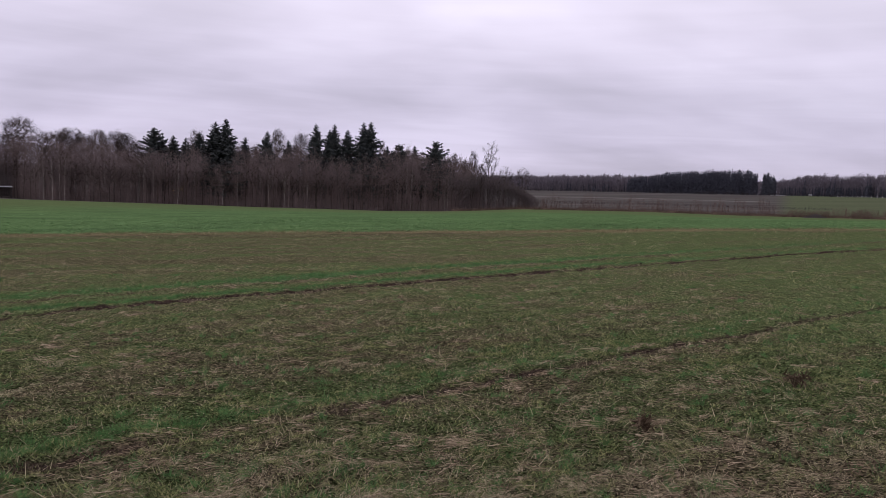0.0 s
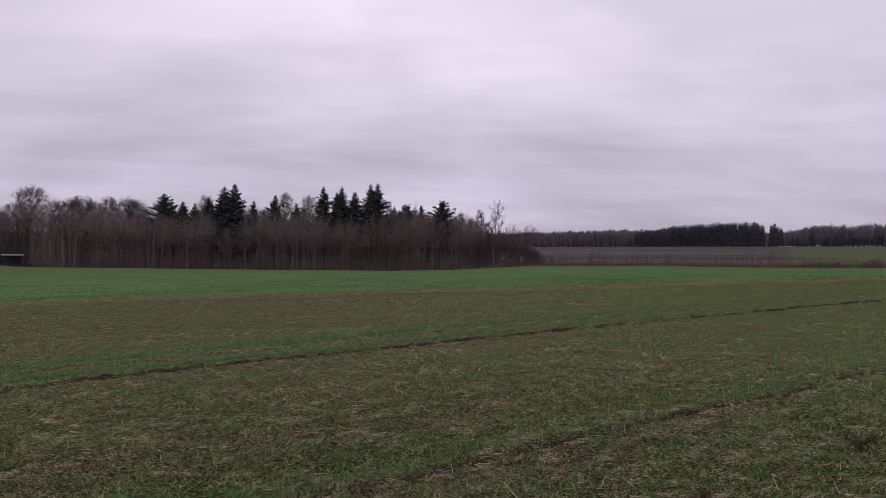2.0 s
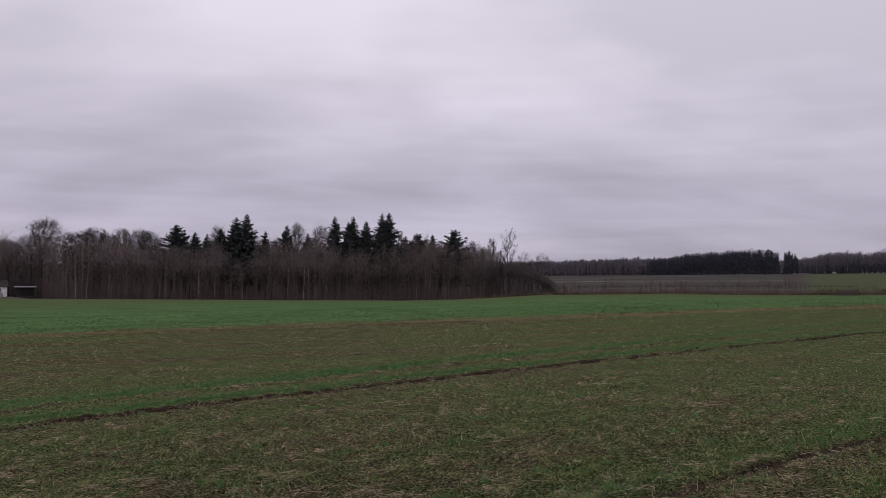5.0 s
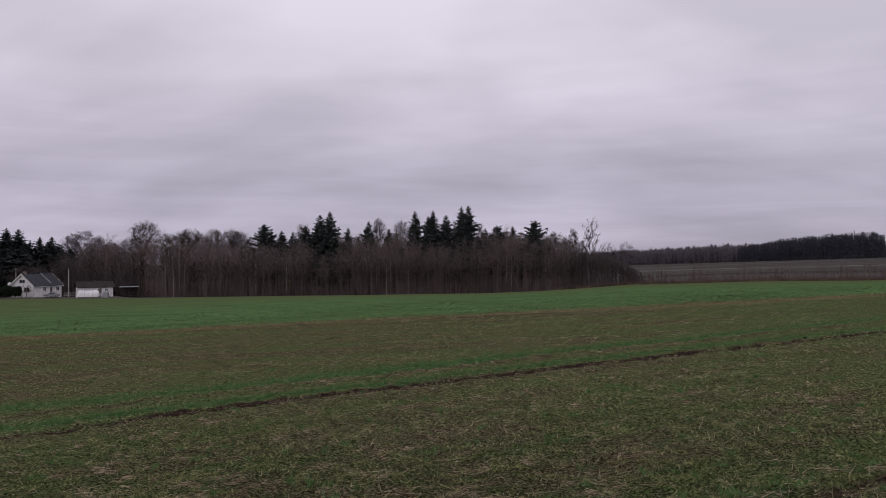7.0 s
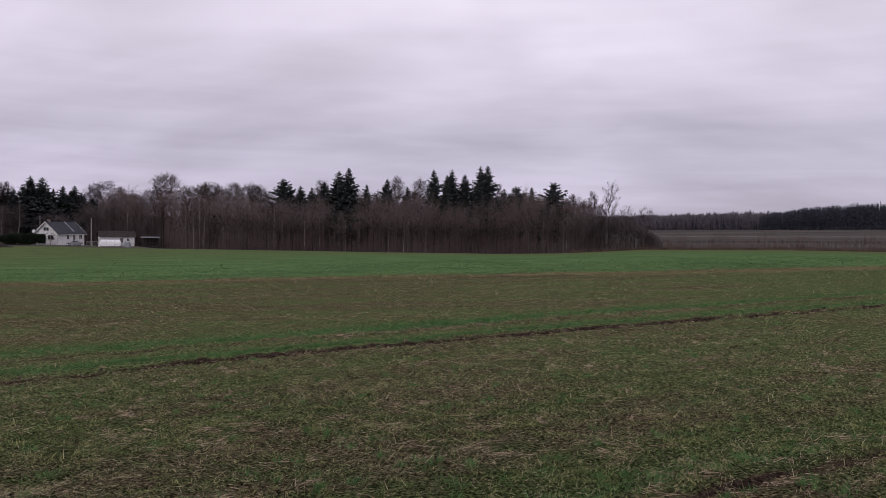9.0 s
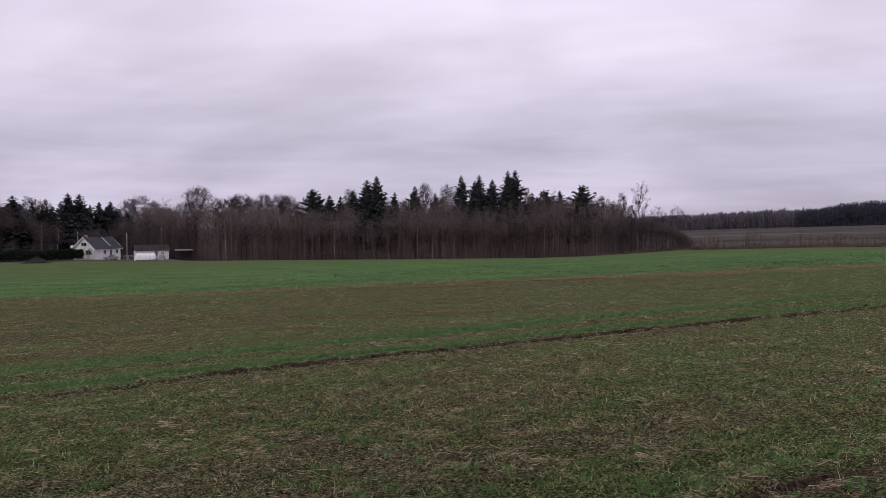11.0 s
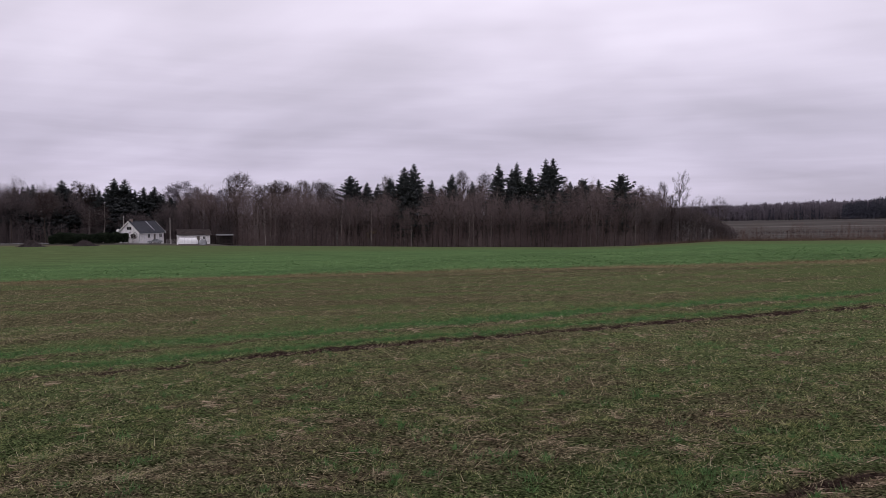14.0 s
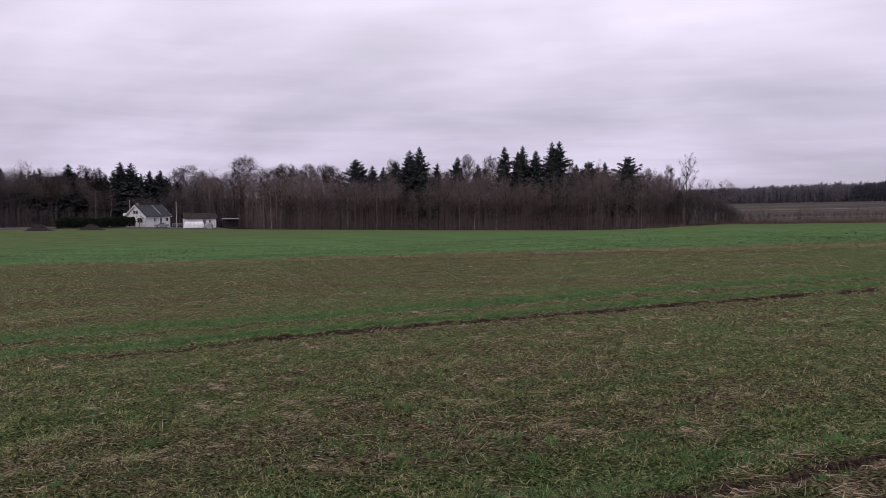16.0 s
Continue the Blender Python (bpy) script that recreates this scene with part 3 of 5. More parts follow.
def slivers(bag, p0, p1, width, rng, lean=False):
    """Thin tapered twigs from p0 to p1 (arrays): three-sided spikes, or single blades where lean."""
    p0, p1 = np.asarray(p0), np.asarray(p1)
    d = p1 - p0
    s = np.cross(d, rng.normal(size=d.shape))
    s /= np.linalg.norm(s, axis=1)[:, None] + 1e-9
    t = np.cross(d, s)
    t /= np.linalg.norm(t, axis=1)[:, None] + 1e-9
    w = np.asarray(width).reshape(-1, 1)
    if lean:
        bag.add(np.stack([p0 + s * w / 2, p0 - s * w / 2, p1], 1).reshape(-1, 3), np.arange(3 * len(p0)).reshape(-1, 3))
        return
    v = np.stack([p0 + s * w / 2, p0 - s * w / 2, p0 + t * w / 2, p1], 1)
    n = len(p0)
    f = np.array([[0, 1, 3], [1, 2, 3], [2, 0, 3]])[None] + 4 * np.arange(n)[:, None, None]
    bag.add(v.reshape(-1, 3), f.reshape(-1, 3))


def offshoots(rng, p, d, length, n, lo, wander, ratio, lift):
    """n side shoots on each of many straight branches: feet, directions and lengths."""
    k = np.repeat(np.arange(len(p)), n)
    t = lo + (1 - lo) * rng.random(len(k))
    q = p[k] + d[k] * (length[k] * t)[:, None]
    e = d[k] + rng.normal(0, wander, (len(k), 3)) + (0, 0, lift)
    e /= np.linalg.norm(e, axis=1)[:, None] + 1e-9
    return q, e, length[k] * ratio * (1.25 - 0.6 * t) * rng.uniform(0.6, 1.3, len(k))


def bare_tree_meshes(seed, h, spread, clear, fork=(9, 6, 5), bark=None, stout=1.0, limbs=20, fine=1.0, spire=False, clumps=0):
    """Trunk and crown meshes of a leafless tree h high, with a rounded crown spread wide over a clear bole.
    Limbs fork into branches, twigs and sprays, fork[i] of each; spire: one leading stem with short side limbs."""
    rng = np.random.default_rng(seed)
    wood, twig = Bag(), Bag()
    k = 10
    top = (0.97 if spire else 0.72) * h
    zs = np.linspace(0, top, k)
    bend = np.cumsum(rng.normal(0, 0.008 * h, (k, 2)), 0)
    bend -= bend[0]
    trunk = np.c_[bend, zs]
    r0 = 0.013 * h * stout
    tube(wood, np.r_[[[0, 0, -0.4]], trunk], np.r_[r0 * 1.3, r0 * (1 - 0.92 * np.linspace(0, 1, k) ** 0.9)], 6)
    zc, hz = h * (1 + clear) / 2, h * (1 - clear) / 2
    p_, d_, l_ = [], [], []
    for i in range(limbs):
        zr = -0.85 + 1.80 * (i + 0.5) / limbs
        ang = i * 2.4 + rng.normal(0, 0.4)
        out = spread / 2 * max(0.04, 1 - abs(zr) ** 2.4) ** 0.5 * rng.uniform(0.66, 0.92)
        end = np.array([out * math.cos(ang), out * math.sin(ang), zc + hz * zr * rng.uniform(0.82, 0.97)])
        z0 = (end[2] - 0.75 * out - 0.02 * h) if spire else h * (clear * 0.92 + (0.70 - clear * 0.92) * ((i + rng.random()) / limbs) ** 1.2)
        z0 = min(max(z0, 0.16 * h), min(0.95 * top, end[2] - 0.2))
        base = np.array([np.interp(z0, zs, trunk[:, 0]), np.interp(z0, zs, trunk[:, 1]), z0])
        end[:2] += base[:2]
        mid = base + (end - base) * (0.55, 0.55, 0.45) + rng.normal(0, 0.025 * spread, 3)
        ln_ = np.linalg.norm(end - base)
        rb = min(r0 * 0.45, 0.010 * ln_ + 0.012)
        tube(wood, [base, mid, end], [rb, rb * 0.6, 0.008], 4)
        for a, b in ((base + (mid - base) * 0.35, mid), (mid, end)):
            p_.append(a), d_.append((b - a) / (np.linalg.norm(b - a) + 1e-9)), l_.append(np.linalg.norm(b - a))
    p, d, ln_ = np.array(p_), np.array(d_), np.array(l_)
    size = h / 23
    for lvl, (n, wander, ratio, lift, w) in enumerate(zip(fork, (0.7, 0.75, 0.9), (0.85, 0.8, 0.8) if spire else (0.55, 0.62, 0.68), (0.12, 0.05, 0.0), (0.08, 0.05, 0.045))):
        p, d, ln_ = offshoots(rng, p, d, ln_, n, 0.25, wander, ratio, lift)
        ln_ = np.maximum(ln_, 0.25 * size)
        inside = (((p + d * ln_[:, None] - (0, 0, zc)) / (spread / 2, spread / 2, hz)) ** 2).sum(1) < 1.1
        p, d, ln_ = p[inside], d[inside], ln_[inside]
        slivers(twig, p, p + d * ln_[:, None], w * size * fine * rng.uniform(0.6, 1.4, len(p)), rng, True)
    if clumps:
        # sprays of the outer crown, with withered leaves in knots
        o = rng.normal(size=(clumps, 3)) + (0, 0, 0.35)
        o /= np.linalg.norm(o, axis=1)[:, None]
        c = (0, 0, zc) + o * (spread / 2, spread / 2, hz) * rng.uniform(0.55, 0.93, (clumps, 1))
        k = np.repeat(np.arange(clumps), 16)
        p = c[k] + rng.normal(0, 0.34 * size, (len(k), 3))
        d = 0.7 * o[k] + rng.normal(0, 0.55, (len(k), 3)) + (0, 0, 0.25)
        slivers(twig, p - d * 0.35 * size, p + d * 0.45 * size, 0.045 * size * rng.uniform(0.5, 1.4, len(k)), rng, True)
    return wood.mesh("trunk", bark or M_BARK, True), twig.mesh("crown", M_TWIG)


def spruce_meshes(seed, h, spread, clear=0.1, ragged=0.17, flat=0.0, coarse=1.0):
    """Trunk and bough meshes of a spruce: whorls of drooping boughs hung with needle sprays."""
    rng = np.random.default_rng(seed)
    wood, green = Bag(), Bag()
    tube(wood, [(0, 0, -0.4), (0, 0, h * 0.3), (0.05, 0, h * 0.7), (0, 0.03, h * 0.99)], [0.011 * h, 0.009 * h, 0.005 * h, 0.01], 6)
    z = clear * h
    p0s, p1s, ws = [], [], []
    while z < h * 0.985:
        s = z / h
        reach = spread / 2 * (1 - s) ** (0.78 - flat * 0.3) * rng.uniform(0.92, 1.06) * (0.55 + 0.45 * min(1, (s - clear) * 6 + 0.3))
        nb = 9 if s < 0.85 else 6
        fine = min(1.0, 0.22 + 4.5 * (1 - s)) if not flat else 1.0
        for i in range(nb):
            ang = rng.random() * 2 * math.pi
            ln_ = max(0.12, reach * rng.uniform(1 - 2.4 * ragged, 1 + ragged) * (1 + 0.16 * math.sin(2 * ang + 0.9 * z + seed)))
            droop = -0.30 + 0.75 * s + rng.normal(0, 0.1)
            d = np.array([math.cos(ang), math.sin(ang), droop])
            side = np.array([-math.sin(ang), math.cos(ang), 0])
            base = np.array([0, 0, z + rng.normal(0, 0.45) * fine])
            tip = base + d * ln_ + (0, 0, 0.12 * ln_)
            p0s.append(base)
            p1s.append(tip)
            ws.append((0.18 + 0.08 * ln_) * fine)
            k = int((5 + ln_ * 3.2) / coarse)
            for q in range(k):
                t = 0.12 + 0.88 * (q + rng.random()) / k
                o = base + (tip - base) * t
                e = o + (side * rng.choice((-1, 1)) * rng.uniform(0.25, 0.6) + d * rng.uniform(0.15, 0.5)) * (0.5 * fine + 0.32 * ln_ * (1 - 0.5 * t)) + (0, 0, rng.uniform(-0.45, -0.08) * (0.5 * fine + 0.2 * ln_))
                p0s.append(o)
                p1s.append(e)
                ws.append((rng.uniform(0.18, 0.30) + 0.07 * ln_) * fine)
        z += (0.26 + 0.18 * (1 - s)) * (0.5 + 0.5 * fine) * coarse
    p0s.append(np.array([0, 0, h * 0.96]))
    p1s.append(np.array([0, 0, h]))
    ws.append(0.16)
    slivers(green, np.array(p0s), np.array(p1s), np.array(ws) * 1.25 * coarse, rng, True)
    return wood.mesh("trunk", M_BARK, True), green.mesh("crown", M_SPRUCE)


def tree(name, meshes, x, y, size, turn, label, group, sink=0.15):
    ob = empty(name, pose(x, y, float(land(x, y)) - sink, 0, 0, turn) @ Matrix.Diagonal((size[0], size[0], size[1], 1)))
    for me, nm in zip(meshes, ("trunk", "crown")):
        under(new(nm, me), ob)
    return tagged(ob, label, "tree", group)


def wood_front(az):
    """Range of the wood's front, which lies farther back behind the farm."""
    return edge_range(az) + np.interp(az, (-36, -32.2, -31), (22, 20, 0))


def top_height(az, el, r):
    x, y = polar(az, r)
    return EYE + r * math.tan(radians(el)) - float(land(x, y))


SPRUCES = [spruce_meshes(11, 25, 11.4, 0.1, 0.2), spruce_meshes(12, 25, 10.2, 0.12, 0.22), spruce_meshes(13, 25, 12.8, 0.08, 0.22), spruce_meshes(14, 20, 13.5, 0.2, 0.35, 0.6), spruce_meshes(15, 25, 11.5, 0.1, 0.3, 0.0, 2.0), spruce_meshes(16, 25, 10, 0.1, 0.3, 0.0, 2.0)]
# bearing, elevation of the top, range, kind
SPRUCES_BY_FARM = [
    (-48.6, 1.75, 262, 1), (-47.4, 1.62, 268, 1), (-46.3, 1.80, 262, 4), (-44.45, 2.18, 250, 2), (-44.0, 1.6, 258, 1),
    (-41.0, 2.42, 246, 0), (-40.25, 2.36, 247, 2), (-38.95, 1.82, 250, 1), (-38.2, 1.86, 251, 0), (-37.75, 1.35, 254, 1),
    (-37.0, 1.0, 258, 1), (-36.3, 0.85, 262, 4), (-42.0, 1.5, 262, 1)]
SPRUCES_IN_WOOD = [
    (-23.0, 2.85, 236, 3), (-22.4, 2.30, 240, 1), (-21.6, 2.48, 238, 0), (-20.7, 2.40, 243, 1), (-19.7, 2.88, 240, 2),
    (-18.5, 3.80, 232, 2), (-17.7, 4.08, 229, 2), (-16.2, 2.75, 240, 1), (-14.5, 3.28, 238, 0), (-12.8, 2.70, 244, 1),
    (-10.6, 4.15, 232, 0), (-9.5, 3.72, 236, 1), (-9.1, 4.20, 233, 0), (-8.0, 3.80, 233, 2), (-6.7, 4.50, 231, 0),
    (-6.1, 4.55, 230, 2), (-4.7, 2.70, 240, 1), (-3.6, 2.76, 238, 3), (-2.4, 2.85, 242, 1), (-0.6, 3.14, 232, 3)]
# a belt of spruces deeper in the wood behind the farm
rng_belt = np.random.default_rng(91)
for i in range(34):
    az = -57 + 21.5 * (i + rng_belt.random()) / 34
    SPRUCES_BY_FARM.append((az, float(np.interp(az, (-57, -48, -44, -40, -37, -35.5), (1.65, 1.6, 1.7, 1.6, 1.15, 0.9))) + rng_belt.uniform(-0.3, 0.2), rng_belt.uniform(272, 292), 4 + i % 2))
for i, (az, el, r, kind) in enumerate(SPRUCES_BY_FARM + SPRUCES_IN_WOOD):
    x, y = polar(az, r)
    hh = 1.02 * top_height(az, el, r)
    base = 20 if kind == 3 else 25
    tree("spruce_tree", SPRUCES[kind], x, y, (1.0 + 0.28 * hh / 25, hh / base), i * 77 % 360,
         ("broad ragged dark-green conifer above bare woodland" if kind == 3 else "tall dark-green spruce rising above bare brown woodland"), "spruces in the wood", 0.2)

BROAD = [bare_tree_meshes(s, 25, 9.5, 0.50, (7, 6, 4), stout=1.2, limbs=26, fine=1.0, clumps=190) for s in (31, 32, 33, 34)]
OPEN = [bare_tree_meshes(s, 23, 6, 0.45, (6, 6, 4), limbs=18, fine=1.1, clumps=120) for s in (41, 42, 43)]
AIRY = [bare_tree_meshes(44, 23, 6, 0.42, (6, 6, 4), limbs=18, fine=0.75)]
SLIM = [bare_tree_meshes(s, 16, 3.6, 0.35, (5, 4, 3), stout=0.42, limbs=10, spire=True) for s in (51, 52, 53)]
LOW = [bare_tree_meshes(s, 14, 8, 0.25, (6, 5, 3), limbs=18, clumps=150) for s in (81, 82)]
BIRCH = [bare_tree_meshes(s, 22, 6, 0.36, (6, 5, 4), M_BIRCH, 1.05, 28, 0.75, True) for s in (61, 62)]
SAPLING = [bare_tree_meshes(s, 18, 4.5, 0.45, (5, 4, 3), M_BIRCH, 0.42, 12, spire=True) for s in (71, 72)]
# the open trees again, with haze painted in as a paler crown colour
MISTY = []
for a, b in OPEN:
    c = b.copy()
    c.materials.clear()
    c.materials.append(M_HAZEBARE)
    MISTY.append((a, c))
# bearing, elevation of the top, range, crown width in degrees, kind
BARE_BY_FARM = [
    (-36.2, 2.5, 285, 2.3, "g"), (-35.2, 2.0, 280, 1.6, "g"), (-37.0, 2.1, 290, 1.4, "g"), (-43.4, 2.30, 270, 1.5, "o"), (-42.5, 2.10, 272, 1.2, "o"),
    (-45.3, 1.5, 250, 1.3, "o"), (-34.2, 1.6, 262, 1.6, "b"), (-33.2, 1.9, 258, 1.4, "g"), (-45.45, 1.5, 229, 1.5, "o"), (-42.76, 0.5, 236, 1.0, "p"), (-42.2, 0.4, 238, 1.0, "p"), (-41.8, 0.6, 237, 1.0, "p")]
BARE_IN_WOOD = [
    (-31.9, 3.25, 254, 2.6, "b"), (-30.3, 2.35, 230, 1.5, "o"), (-28.6, 2.75, 252, 2.1, "b"), (-26.9, 2.68, 250, 2.0, "b"), (-25.6, 2.70, 253, 2.0, "b"),
    (-24.3, 2.0, 232, 1.5, "o"), (-19.9, 3.25, 246, 1.5, "o"), (-13.6, 3.72, 244, 1.5, "o"), (-11.7, 3.60, 245, 1.6, "o"), (-5.1, 3.3, 238, 0.7, "o"),
    (0.9, 2.50, 236, 1.2, "o"), (1.9, 2.05, 230, 1.0, "o"), (2.6, 2.80, 234, 0.9, "o"), (4.0, 3.75, 232, 1.5, "a"), (3.3, 1.80, 224, 0.7, "o"),
    (-21.9, 1.95, 252, 1.7, "o"), (-18.9, 2.1, 254, 1.6, "o"), (-17.0, 2.3, 252, 1.6, "o"), (-15.0, 2.45, 250, 1.5, "o"), (-12.4, 2.5, 254, 1.6, "o"), (-7.4, 2.5, 250, 1.5, "o"), (-4.2, 2.3, 252, 1.5, "o"), (-3.0, 2.3, 250, 1.4, "o"), (-1.4, 2.2, 252, 1.5, "o"), (0.3, 2.15, 246, 1.5, "o"), (-29.4, 2.5, 246, 2.0, "b"), (-27.8, 2.3, 250, 2.0, "b"), (-24.9, 2.55, 248, 1.9, "b"),
    (5.3, 1.62, 238, 1.7, "l"), (6.9, 1.60, 250, 1.5, "l"), (-2.0, 2.1, 236, 1.0, "o"), (-15.5, 2.2, 240, 1.2, "o")]
for i, (az, el, r, wdeg, kind) in enumerate(BARE_BY_FARM + BARE_IN_WOOD):
    x, y = polar(az, r)
    hh = top_height(az, el, r)
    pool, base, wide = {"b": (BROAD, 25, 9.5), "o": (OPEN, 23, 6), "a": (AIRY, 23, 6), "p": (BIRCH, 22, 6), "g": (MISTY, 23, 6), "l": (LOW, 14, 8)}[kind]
    wm = r * math.tan(radians(wdeg))
    label = {"b": "broad leafless tree with a dense rounded crown", "o": "leafless tree with fine open twigs above the woodland",
             "l": "low leafless tree with a rounded crown at the wood's end",
             "g": "leafless tree far back in the wood, its crown toned with haze",
             "a": "tall thin leafless tree standing clear at the wood's end",
             "p": "leafless birch with a pale trunk"}[kind]
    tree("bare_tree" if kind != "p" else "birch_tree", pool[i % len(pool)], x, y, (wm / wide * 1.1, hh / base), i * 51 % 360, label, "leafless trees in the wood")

# slim trees with pale stems along the front of the wood
rng_edge = np.random.default_rng(77)
for i in range(130):
    az = -36.3 + 41.5 * (i + rng_edge.random()) / 130
    x, y = polar(az, float(wood_front(az)) + rng_edge.uniform(0.0, 6))
    hh = rng_edge.uniform(10, 16) * (1 if az < 1 else 0.8)
    pale = rng_edge.random() < 0.3
    pool = SAPLING if pale else SLIM
    base, wide = (18, 1.0) if pale else (16, 1.0)
    tree("edge_birch" if pale else "edge_tree", pool[i % len(pool)], x, y, ((0.6 if pale else 0.8) * rng_edge.uniform(0.8, 1.2), hh / base), rng_edge.uniform(0, 360),
         "slender leafless birch with a pale stem at the wood's edge" if pale else "slender leafless tree with a grey-brown stem at the wood's edge", "trees along the wood's edge")


def leafy_sapling():
    """A young tree at the wood's edge that has kept a few withered leaves."""
    rng = np.random.default_rng(66)
    ob = tree("leafy_sapling", SAPLING[0], *polar(-21.25, 214.5), (0.45, 5.6 / 18), 20, "young tree keeping a few ochre leaves at the wood's edge", "trees along the wood's edge")
    n = 90
    at = rng.integers(0, 9, n)
    knot = rng.normal(0, 1.6, (9, 3)) * (1, 1, 0) + np.c_[np.zeros((9, 2)), rng.uniform(9, 16.5, 9)]
    p = knot[at] + rng.normal(0, 0.45, (n, 3))
    bag = Bag()
    slivers(bag, p, p + rng.normal(0, 0.35, (n, 3)), rng.uniform(0.12, 0.25, n), rng, True)
    under(tagged(new("leaf", bag.mesh("leaf", M_OCHRE)), "withered ochre leaves"), ob)


leafy_sapling()


def thicket(name, label, mat, seed, count, az0, az1, gap, depth, tall, twigs, width=0.028, stem=0.036, front=None, low=0.6, sprays=4):
    """A dense stand of leafless stems and twigs, one mesh. tall(az): height of the stand; gap: metres behind the wood's edge."""
    rng = np.random.default_rng(seed)
    bag = Bag()
    az = rng.uniform(az0, az1, count)
    back = depth * rng.random(count) ** 0.8
    r = (wood_front(az) if front is None else np.full(count, float(front))) + gap + back
    x, y = r * np.sin(np.radians(az)), r * np.cos(np.radians(az))
    z = land(x, y)
    h = np.array([tall(a) for a in az]) * rng.uniform(0.7, 1.06, count) * (0.78 + 0.22 * np.minimum(1, back / (0.3 * depth)))
    lean = rng.normal(0, 0.05, (count, 2))
    foot = np.c_[x, y, z - 0.2]
    mid = foot + np.c_[lean * h[:, None] * 0.5 + rng.normal(0, 0.15, (count, 2)), h * 0.5]
    top = foot + np.c_[lean * h[:, None], h]
    w = stem * (0.5 + rng.random(count)) * np.sqrt(h / 10) * 2
    slivers(bag, foot, top, w * 1.6, rng)
    slivers(bag, foot, mid, w * 1.3, rng)
    slivers(bag, mid, top + rng.normal(0, 0.3, top.shape), w * 0.9, rng)
    k = rng.integers(0, count, count * twigs)
    t = 0.03 + 0.97 * rng.random(len(k)) ** low
    p = foot[k] + (top[k] - foot[k]) * t[:, None]
    d = rng.normal(0, 0.75, (len(k), 3)) + (0, 0, 0.7)
    d /= np.linalg.norm(d, axis=1)[:, None]
    ln_ = (0.07 + 0.10 * rng.random(len(k))) * h[k] * (1.15 - 0.6 * t)
    slivers(bag, p, p + d * ln_[:, None], width * rng.uniform(0.6, 1.4, len(k)), rng, True)
    p, d, ln_ = offshoots(rng, p, d, ln_, sprays, 0.1, 0.6, 0.7, 0.1)
    slivers(bag, p, p + d * ln_[:, None], 0.6 * width * rng.uniform(0.6, 1.4, len(p)), rng, True)
    return tagged(new(name, bag.mesh(name, mat)), label, "woodland", kind="stuff")


def canopy(name, label, mat, seed, count, az0, az1, gap, depth, tall, n=150, front=None, size=1.0, thick=1.0):
    """The rounded twig crowns of a leafless stand, closing into one brown mass."""
    rng = np.random.default_rng(seed)
    bag = Bag()
    az = rng.uniform(az0, az1, count)
    r = (wood_front(az) if front is None else np.full(count, float(front))) + gap + depth * rng.random(count)
    x, y = r * np.sin(np.radians(az)), r * np.cos(np.radians(az))
    h = np.array([tall(a) for a in az]) * rng.uniform(0.72, 1.05, count)
    rx, rz = size * rng.uniform(1.2, 2.6, count), rng.uniform(0.14, 0.26, count) * h
    mid = np.c_[x, y, land(x, y) + h - rz]
    k = np.repeat(np.arange(count), n)
    o = rng.normal(size=(len(k), 3))
    o /= np.linalg.norm(o, axis=1)[:, None]
    rad = rng.random(len(k)) ** 0.45
    p = mid[k] + o * np.c_[rx[k], rx[k], rz[k]] * rad[:, None]
    d = 0.6 * o + rng.normal(0, 0.5, o.shape) + (0, 0, 0.5)
    d /= np.linalg.norm(d, axis=1)[:, None]
    ln_ = size * rng.uniform(0.4, 1.1, len(k)) * (1.25 - 0.5 * rad)
    slivers(bag, p - d * ln_[:, None] * 0.5, p + d * ln_[:, None] * 0.5, size * thick * rng.uniform(0.035, 0.085, len(k)), rng, True)
    return tagged(new(name, bag.mesh(name, mat)), label, "woodland", kind="stuff")


def stand_top(a):
    """Height of the wood's mass by bearing, with swells and dips."""
    return float(np.interp(a, (-37, -33, -30, -25, -22, -5, 1, 3.5, 6), (19.5, 19.0, 17.8, 17.8, 19.4, 20.8, 19.4, 15, 9.5)) * (0.86 + 0.3 * fbm(a * 0.9, 0.0, 3, 45))
                 * (1 - 0.11 * math.exp(-(((a + 8) / 2.6) ** 2)) - 0.20 * math.exp(-(((a + 18.1) / 1.1) ** 2)) - 0.09 * math.exp(-(((a + 0.6) / 0.9) ** 2)) - 0.10 * math.exp(-(((a + 22.5) / 1.2) ** 2))))


thicket("woodland_thicket", "dense brown leafless woodland behind the green field", M_THICKET, 5, 1950, -36.5, 3.5, 7, 34, stand_top, 20, 0.075, 0.020, low=0.9, sprays=3)
canopy("woodland_canopy", "closed brown twig crowns of a leafless wood", M_THICKET, 55, 1450, -36.5, 2.5, 7, 28, stand_top)
canopy("woodland_canopy", "brown twig crowns of lower trees inside the wood", M_THICKET, 56, 760, -36.5, 2.5, 5, 14, lambda a: 0.72 * stand_top(a))
thicket("woodland_thicket", "dark leafless woodland behind the white farmhouse", M_SHADETWIG, 6, 1000, -56, -35.5, 6, 50,
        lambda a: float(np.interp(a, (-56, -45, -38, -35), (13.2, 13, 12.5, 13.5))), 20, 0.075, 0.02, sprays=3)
canopy("woodland_canopy", "grey-brown twig crowns behind the farm", M_SHADETWIG, 57, 1000, -57, -35, 4, 30, lambda a: float(np.interp(a, (-57, -45, -42.5, -41.5, -38.5, -36.5, -35), (18, 17.5, 13, 10, 11, 15.5, 19))) * (0.8 + 0.4 * vnoise(a * 1.1, 0.0, 58)))
